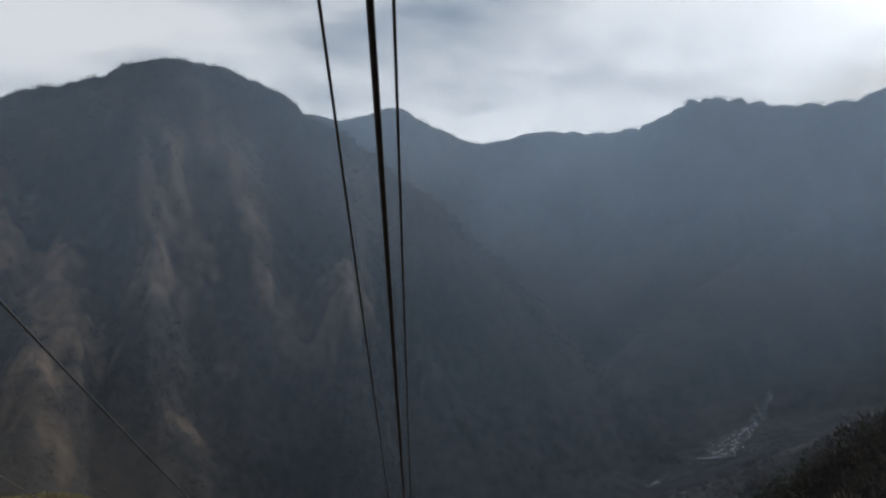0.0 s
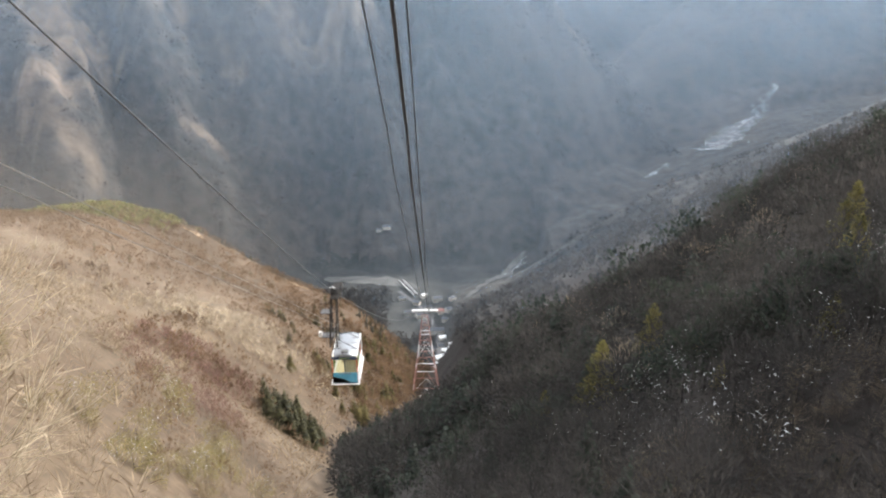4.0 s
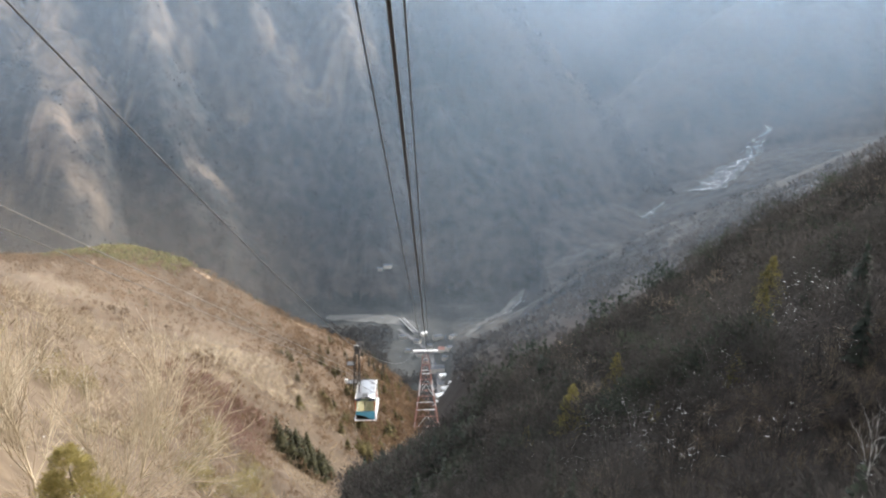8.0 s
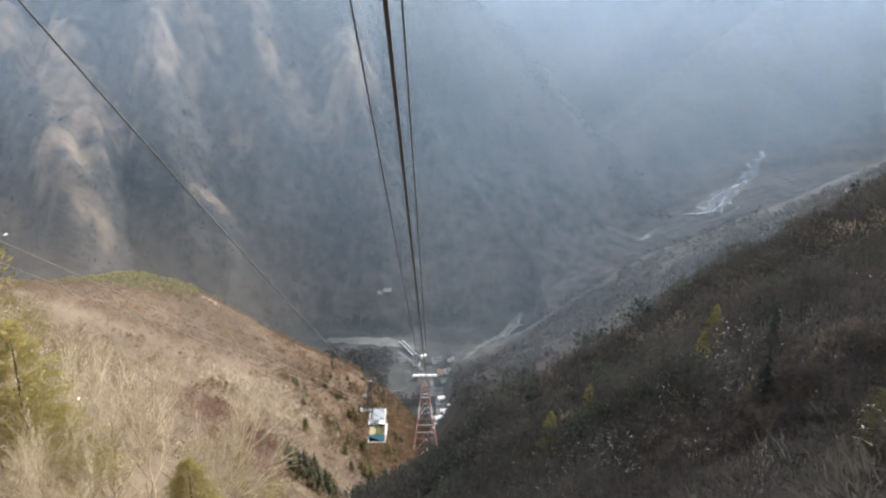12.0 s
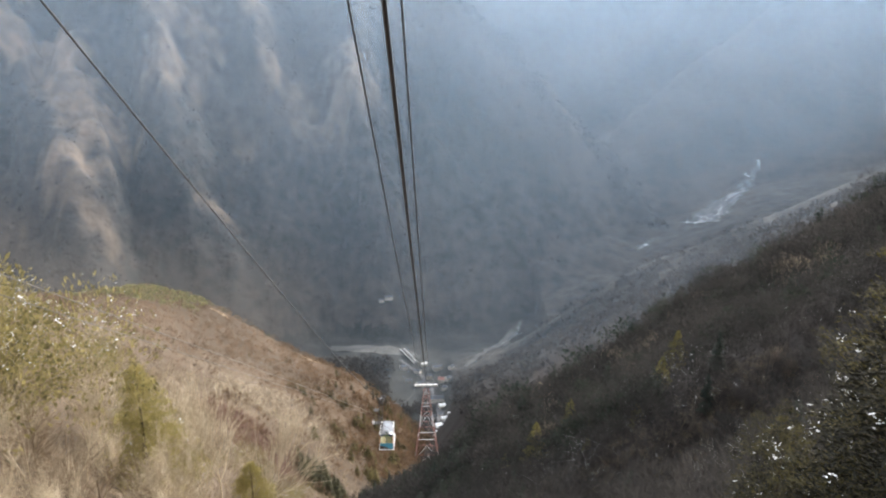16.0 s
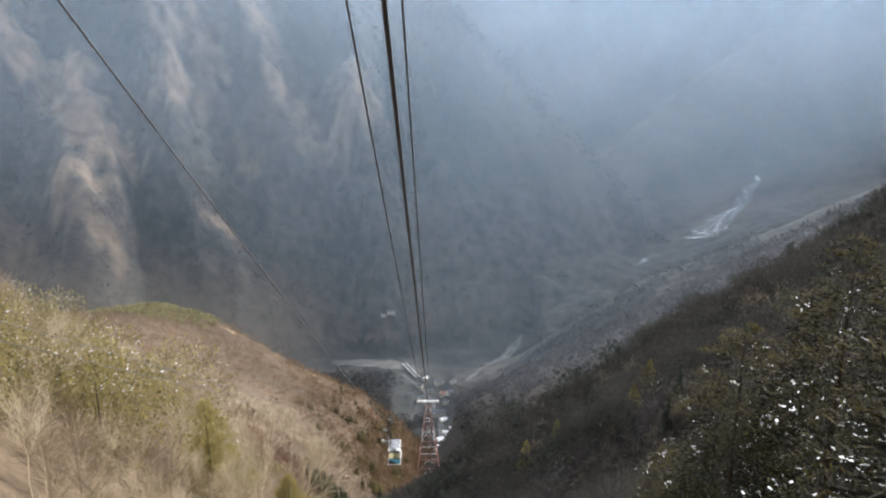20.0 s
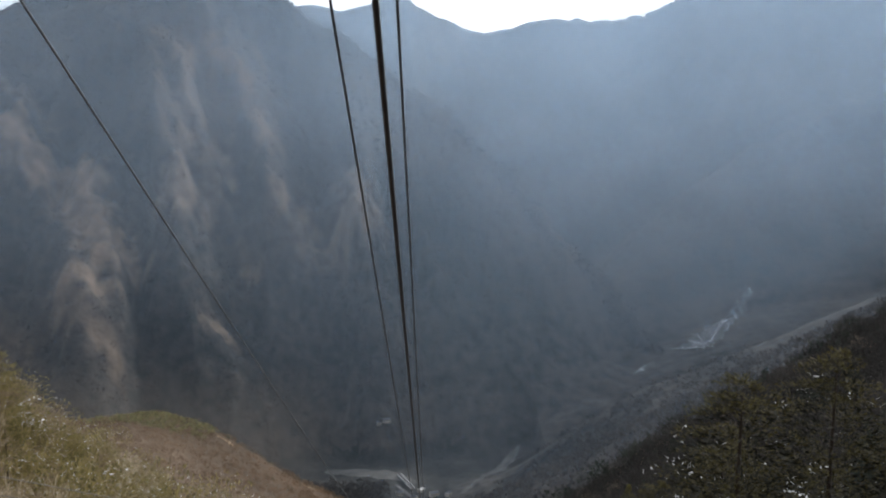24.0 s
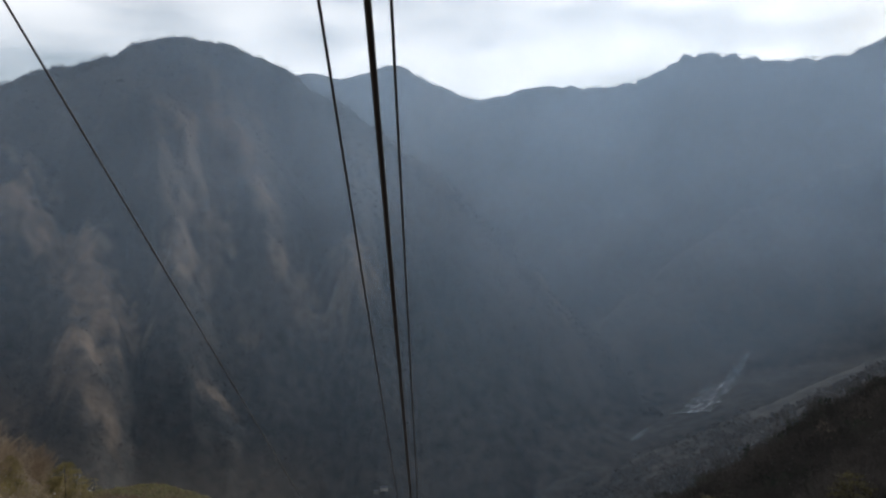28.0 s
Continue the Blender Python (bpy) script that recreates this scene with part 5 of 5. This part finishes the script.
    bar(bm, (-0.28, -0.95, top + 1.25), (-0.28, 0.95, top + 1.25), 0.035)
    part("stay", bm, M_STEEL, car)
    # inside
    for s in (-1, 1):
        bm = bmesh.new()
        box(bm, (0.38, L - 0.6, 0.08), (cx + s * 0.78, 0, z0 + 0.5), bevel=0.02)
        box(bm, (0.30, L - 0.7, 0.36), (cx + s * 0.80, 0, z0 + 0.30))
        part("bench", bm, M_CREAM, car, "cream bench along the wall")
    bm = bmesh.new()
    box(bm, (W - 0.14, L - 0.14, 0.03), (cx, 0, top - 0.10))
    part("ceiling_lining", bm, M_CREAM, car, "cream ceiling lining")
    for y in (-0.9, 0.9):
        bm = bmesh.new()
        bar(bm, (cx, y, z0 + 0.12), (cx, y, top - 0.1), 0.02)
        part("grab_pole", bm, M_WHITE, car)
    # hanger: four legs with braces, ladder and a small platform
    legs = {}
    for sx in (-1, 1):
        for sy in (-1, 1):
            a, b = Vector((-0.1 + sx * 0.22, sy * 0.32, -0.35)), Vector((-0.28 + sx * 0.30, sy * 0.62, top + 0.05))
            bm = bmesh.new()
            beam(bm, a, b, 0.09, 0.09)
            part("hanger_leg", bm, M_STEEL, car)
            legs[sx, sy] = (a, b)
    for k in (0.3, 0.62, 0.9):
        for p, q in (((-1, -1), (1, -1)), ((1, -1), (1, 1)), ((1, 1), (-1, 1)), ((-1, 1), (-1, -1))):
            bm = bmesh.new()
            beam(bm, legs[p][0].lerp(legs[p][1], k), legs[q][0].lerp(legs[q][1], k), 0.05, 0.05)
            beam(bm, legs[p][0].lerp(legs[p][1], k - 0.28), legs[q][0].lerp(legs[q][1], k), 0.03, 0.03)
            part("hanger_brace", bm, M_STEEL, car)
    for x in (-0.75, -0.45):
        bm = bmesh.new()
        bar(bm, (x, -0.5, -0.7), (x - 0.1, -0.5, top + 0.1), 0.02)
        part("ladder_rail", bm, M_STEEL, car)
    for k in range(12):
        bm = bmesh.new()
        z = -0.9 - 0.33 * k
        bar(bm, (-0.75, -0.5, z), (-0.45, -0.5, z), 0.014)
        part("ladder_rung", bm, M_STEEL, car)
    for z, wid in ((-1.75, 0.9), (-4.0, 1.1)):
        bm = bmesh.new()
        box(bm, (wid, 0.9, 0.05), (-0.75, -0.2, z))
        deck = part("platform", bm, M_STEEL, car, "small steel service platform")
        for x in (-0.75 - wid / 2, -0.75 + wid / 2):
            for y in (-0.62, 0.22):
                bm = bmesh.new()
                bar(bm, (x, y, z), (x, y, z + 0.95), 0.016)
                part("railing_post", bm, M_STEEL, deck)
        bm = bmesh.new()
        bar(bm, (-0.75 - wid / 2, -0.62, z + 0.95), (-0.75 + wid / 2, -0.62, z + 0.95), 0.016)
        bar(bm, (-0.75 - wid / 2, -0.62, z + 0.95), (-0.75 - wid / 2, 0.22, z + 0.95), 0.016)
        part("railing", bm, M_STEEL, deck)
    bm = bmesh.new()
    box(bm, (0.3, 0.3, 0.42), (-1.35, -0.5, -3.72), bevel=0.02)
    part("control_box", bm, M_WHITE, car, "small white control box")
    # carriage on the rope
    R = tilted(-28)
    bm = bmesh.new()
    box(bm, (0.14, 3.9, 0.34), R @ Vector((-0.16, 0, -0.06)), R, 0.02)
    carriage = part("carriage_beam", bm, M_STEEL, car, "dark steel carriage beam")
    bm = bmesh.new()
    box(bm, (0.14, 3.3, 0.36), R @ Vector((0.34, 0, 0.02)), R, 0.02)
    part("carriage_plate", bm, M_STEEL, carriage)
    bm = bmesh.new()
    box(bm, (0.5, 1.3, 0.5), R @ Vector((0, -0.1, -0.42)), R, 0.04)
    part("hanger_head", bm, M_STEEL, carriage)
    bm = bmesh.new()
    box(bm, (0.75, 0.95, 0.62), R @ Vector((0.22, 0.6, 0.48)), R, 0.04)
    part("brake_housing", bm, M_STEEL, carriage)
    for k in range(8):
        y = -1.75 + 0.5 * k
        bm = bmesh.new()
        g = bmesh.ops.create_cone(bm, segments=18, radius1=0.17, radius2=0.17, depth=0.09, cap_ends=True)["verts"]
        bmesh.ops.transform(bm, matrix=Matrix.Translation(R @ Vector((0.02, y, 0.19))) @ R @ Matrix.Rotation(math.pi / 2, 4, "Y"), verts=g)
        wheel = part("wheel", bm, M_STEEL, carriage, "", True)
        bm = bmesh.new()
        bar(bm, R @ Vector((-0.2, y, 0.19)), R @ Vector((0.24, y, 0.19)), 0.05, 8)
        part("axle", bm, M_WHITE, wheel, "white axle end")
    return car


cabin_car((-8.2, 48.3, -20.75))


# ---- lattice tower ----
def lattice_tower(x, y, head, foot):
    tower = thing("lattice_tower", "red and white steel lattice tower with a white crosshead", "tower", (x, y, foot))
    H = head - foot
    levels = [0, 0.20, 0.38, 0.53, 0.66, 0.77, 0.87, 0.95]

    def corner(sx, sy, k):
        half = 7.8 * (1 - k) ** 1.15 + 1.25 * k
        return Vector((sx * half, sy * half * 0.8, k * H))

    for sx in (-1, 1):
        for sy in (-1, 1):
            for i, (a, b) in enumerate(zip(levels, levels[1:])):
                bm = bmesh.new()
                p, q = corner(sx, sy, a), corner(sx, sy, b)
                beam(bm, p + Vector((0, 0, -2.5 if i == 0 else 0)), q, 0.36 - 0.02 * i, 0.36 - 0.02 * i)
                part("leg", bm, M_RED if i != 3 else M_WHITE, tower)
    ring = ((-1, -1), (1, -1), (1, 1), (-1, 1))
    for i, k in enumerate(levels[1:]):
        for (ax, ay), (bx, by) in zip(ring, ring[1:] + ring[:1]):
            m = M_RED if i % 3 else M_WHITE
            bm = bmesh.new()
            beam(bm, corner(ax, ay, k), corner(bx, by, k), 0.2, 0.2)
            part("girt", bm, M_WHITE if i % 3 == 1 else M_RED, tower)
            mid = (corner(ax, ay, k) + corner(bx, by, k)) / 2
            for p in ((ax, ay), (bx, by)):
                bm = bmesh.new()
                beam(bm, corner(*p, levels[i]), mid, 0.15, 0.15)
                part("brace", bm, m, tower)
    bm = bmesh.new()
    box(bm, (13.0, 1.3, 1.0), (0, 0, H + 0.2), bevel=0.08)
    cross = part("crosshead", bm, M_WHITE, tower, "white steel crosshead")
    bm = bmesh.new()
    box(bm, (13.4, 2.4, 0.16), (0, 0, H - 0.45))
    part("walkway", bm, M_STEEL, tower)
    for s in (-4.1, 4.1):
        bm = bmesh.new()
        box(bm, (0.5, 5.0, 0.5), (s, 0, H + 1.0), tilted(-24), 0.1)
        part("rope_saddle", bm, M_STEEL, cross)
    for k in range(9):
        bm = bmesh.new()
        bar(bm, (-6.6 + 1.65 * k, -1.15, H - 0.4), (-6.6 + 1.65 * k, -1.15, H + 0.9), 0.06)
        part("railing_post", bm, M_WHITE, tower)
    bm = bmesh.new()
    beam(bm, (-6.6, -1.15, H + 0.9), (6.6, -1.15, H + 0.9), 0.1, 0.1)
    part("railing", bm, M_WHITE, tower)
    return tower


lattice_tower(-3.9, 328.5, -159.3, zat(-3.9, 328.5) - 1.0)


# ---- river, road and scree on the valley floor ----
def ribbon(name, pts, width, mat, label, category, lift=0.8, ragged=0.0):
    """A strip that lies on the ground along a line in plan."""
    pts = np.asarray(pts, float)
    seg = np.concatenate([[0], np.cumsum(np.hypot(*np.diff(pts[:, :2], axis=0).T))])
    s = np.linspace(0, seg[-1], max(12, int(seg[-1] / 9)))
    c = np.stack([np.interp(s, seg, pts[:, 0]), np.interp(s, seg, pts[:, 1])], 1)
    c = np.stack([np.convolve(np.pad(c[:, k], 3, "edge"), np.ones(7) / 7, "valid") for k in (0, 1)], 1)
    t = np.gradient(c, axis=0)
    t /= np.linalg.norm(t, axis=1)[:, None]
    nrm = np.stack([-t[:, 1], t[:, 0]], 1)
    across = np.linspace(-0.5, 0.5, 9)
    w = np.interp(s, seg, pts[:, 2] if pts.shape[1] > 2 else np.full(len(pts), width))
    shift = ragged * waves(s, s * 0.3, 60, 3, 0.2)
    grow = 1 + 0.25 * (ragged > 0) * waves(s, s * 0.7, 33, 3, 1.4)
    P = c[:, None] + nrm[:, None] * (across[None, :, None] * (w * grow)[:, None, None] + shift[:, None, None])
    Z = ground_z(P[..., 0], P[..., 1]) + lift
    i = np.arange(P.shape[0] * 9).reshape(-1, 9)
    f = np.stack([i[:-1, :-1], i[:-1, 1:], i[1:, 1:], i[1:, :-1]], -1).reshape(-1, 4)
    ob = mesh_np(name, np.concatenate([P, Z[..., None]], -1).reshape(-1, 3), f, [mat], None, True)
    return tagged(ob, label, category, kind="structure")


ribbon("river_bed", ((-190, 1130, 8), (-160, 1132, 22), (-120, 1130, 34), (-80, 1122, 32), (-40, 1105, 22), (-14, 1085, 8)), 30, M_GRAVEL, "pale gravel bed of the valley river", "river", 1.2, 1.5)
ribbon("river_bed", ((46, 985, 6), (66, 1010, 12), (92, 1070, 17), (118, 1130, 20), (146, 1182, 16), (164, 1212, 8), (172, 1226, 3)), 30, M_GRAVEL, "pale gravel river bed between wooded slopes", "river", 1.2, 2)
ribbon("scree_field", ((545, 1402, 24), (570, 1424, 70), (608, 1460, 66), (650, 1496, 42), (692, 1526, 22), (722, 1550, 9), (744, 1568, 3)), 50, M_RUBBLE, "grey scree slope with patches of snow", "scree", 1.5, 4)
ribbon("scree_field", ((415, 1362, 4), (440, 1385, 9), (470, 1405, 3)), 10, M_RUBBLE, "small snowy gravel bank", "scree", 1.5, 2)
def snow_on_scree(line, widths, n, seed, label):
    """Ragged snow between the stones: many flat lumps along a line, thinner towards its edges and its upper end."""
    r = np.random.default_rng(seed)
    u = r.random(n) ** 1.25
    k = np.linspace(0, 1, len(line))
    x, y = (np.interp(u, k, [q[i] for q in line]) for i in (0, 1))
    d = np.array(line[-1], float) - line[0]
    d /= np.hypot(*d)
    off = np.clip(r.normal(size=n) * 0.42, -1.1, 1.1) * np.interp(u, k, widths) + 5 * waves(u * 260, u * 90, 60, 3, seed)
    x, y = x - d[1] * off + r.normal(size=n) * 2, y + d[0] * off + r.normal(size=n) * 2
    keep = waves(x * 0.7 + y * 0.7, (y - x) * 1.8, 34, 3, 1.0) + 0.6 * r.random(n) > 0.45
    p = np.stack([x, y, ground_z(x, y) + 1.9, 0.3 + 0.85 * r.random(n) ** 2], 1)[keep]
    v, f = joined(LUMPS, p, r)
    return tagged(mesh_np("snow", v, f, [M_SNOW], None, True), label, "snow", kind="stuff")


snow_on_scree(((552, 1404), (578, 1430), (614, 1464), (655, 1500), (696, 1530), (744, 1568)), (46, 52, 42, 26, 13, 5), 1000, 3, "ragged patches of snow between the stones of the scree")
snow_on_scree(((412, 1360), (440, 1385), (475, 1408)), (3, 6, 2), 60, 4, "thin snow along the gravel bank")
snow_on_scree(((126, 1138), (142, 1160), (154, 1178), (168, 1198)), (1, 3, 3, 1), 45, 5, "broken snow beside the river")
snow_on_scree(((7, 465), (11, 520), (8, 570), (13, 640), (9, 700), (11, 760)), (4, 7, 6, 7, 5, 4), 160, 6, "broken snow in the gully below the tower")
ribbon("road", ((-60, 1085), (-30, 1040), (-8, 1000), (2, 960), (6, 910), (10, 850), (4, 780), (9, 700)), 7, M_ASPHALT, "grey asphalt road up to the valley station", "road", 0.9)
ribbon("snow_patch", ((128, 1140, 1), (142, 1160, 3), (154, 1178, 2.5), (166, 1194, 1)), 6, M_RUBBLE, "strip of snow beside the river", "snow", 3.5, 0.5)
ribbon("snow_patch", ((8, 470, 3), (11, 520, 8), (8, 570, 5), (13, 640, 6), (9, 690, 3)), 6, M_RUBBLE, "broken patches of snow in the gully", "snow", 1.2, 3)
ribbon("earth_patch", ((-158, 434, 2), (-153, 431, 6), (-148, 429.5, 6), (-142, 429, 2)), 6, M_EARTH, "bare orange earth slip on the crest", "earth", 0.7, 0.6)
ribbon("earth_patch", ((-98, 438, 2), (-89, 435, 7), (-80, 434, 3)), 4, M_EARTH, "small bare earth slip below the crest", "earth", 0.7, 0.4)


# ---- village by the valley station ----
def house(x, y, w, d, h, turn, roof, label):
    z = zat(x, y) - 0.5
    home = thing("house", label, "house", (x, y, z), turn, "village houses")
    bm = bmesh.new()
    box(bm, (w, d, h), (0, 0, h / 2))
    part("wall", bm, M_WALL, home)
    for s in (-1, 1):
        bm = bmesh.new()
        v = [bm.verts.new(p) for p in ((-w / 2 - 0.6, s * (d / 2 + 0.7), h - 0.25), (w / 2 + 0.6, s * (d / 2 + 0.7), h - 0.25), (w / 2 + 0.6, 0, h + d * 0.24), (-w / 2 - 0.6, 0, h + d * 0.24))]
        bm.faces.new(v)
        bmesh.ops.solidify(bm, geom=bm.faces[:], thickness=0.25)
        part("roof_slope", bm, roof, home)
    for s in (-1, 1):
        for k in range(max(2, int(w / 4))):
            bm = bmesh.new()
            box(bm, (1.4, 0.12, 1.3), (-w / 2 + (k + 0.5) * w / max(2, int(w / 4)), s * (d / 2 + 0.03), h * 0.55))
            part("window", bm, M_GLASS, home)
    return home


for x, y, w, d, h, turn, roof, label in (
        (6, 925, 20, 11, 7, 4, M_TILE, "valley station hall with a grey roof"), (13, 900, 9, 8, 5, 20, M_SNOW, "small house with a snowy roof"), (2, 880, 8, 7, 5, -15, M_TILE, "small house with a grey tiled roof"),
        (-20, 985, 10, 8, 6, 30, M_TILE, "village house with a grey tiled roof"), (-6, 1012, 9, 8, 6, 10, M_TILE, "village house with a grey tiled roof"), (15, 990, 12, 9, 7, -10, M_RED, "village house with a faded red roof"),
        (24, 975, 9, 8, 6, 35, M_TILE, "village house with a grey tiled roof"), (-38, 1000, 9, 7, 5, 5, M_TILE, "village house with a grey tiled roof"), (-24, 1030, 10, 8, 6, -25, M_TILE, "village house with a grey tiled roof"),
        (8, 1040, 14, 9, 7, 15, M_TILE, "long village house with a grey roof"), (30, 1010, 9, 7, 5, 50, M_TILE, "village house with a grey tiled roof"), (-10, 960, 8, 7, 5, 0, M_TILE, "village house with a grey tiled roof"),
        (-48, 1050, 10, 8, 6, 20, M_TILE, "village house with a grey tiled roof"), (10, 845, 8, 7, 5, 12, M_TILE, "small house beside the station road"), (14, 790, 7, 6, 4, 5, M_SNOW, "shed with a snowy roof"),
        (6, 720, 7, 6, 4, 24, M_SNOW, "shed with a snowy roof"), (-79, 1214, 14, 8, 6, 8, M_TILE, "lone farmhouse at the mountain foot"), (-92, 1210, 8, 6, 5, -8, M_TILE, "small farm shed at the mountain foot"),
        (18, 955, 8, 7, 6, -20, M_TILE, "village house with a grey tiled roof"), (-14, 1058, 9, 7, 5, 40, M_WHITE, "village house with a pale sheet roof")):
    house(x, y, w, d, h, turn, roof, label)


def bridge(a, b):
    span = thing("bridge", "grey road bridge with white railings over the river", "bridge", (0, 0, 0))
    a, b = Vector(a), Vector(b)
    bm = bmesh.new()
    beam(bm, a, b, 7.5, 0.9)
    part("deck", bm, M_ASPHALT, span)
    side = (b - a).cross(Vector((0, 0, 1))).normalized()
    for s in (-1, 1):
        bm = bmesh.new()
        up = Vector((0, 0, 1.1))
        beam(bm, a + side * s * 3.6 + up, b + side * s * 3.6 + up, 0.3, 1.1)
        part("railing", bm, M_WHITE, span, "white railing")
    for k in (0.25, 0.75):
        p = a.lerp(b, k)
        bm = bmesh.new()
        box(bm, (5, 1.6, 6), p - Vector((0, 0, 3.2)))
        part("pier", bm, M_WALL, span)
    return span


bridge((-52, 1118, -487), (-27, 1062, -487.5))
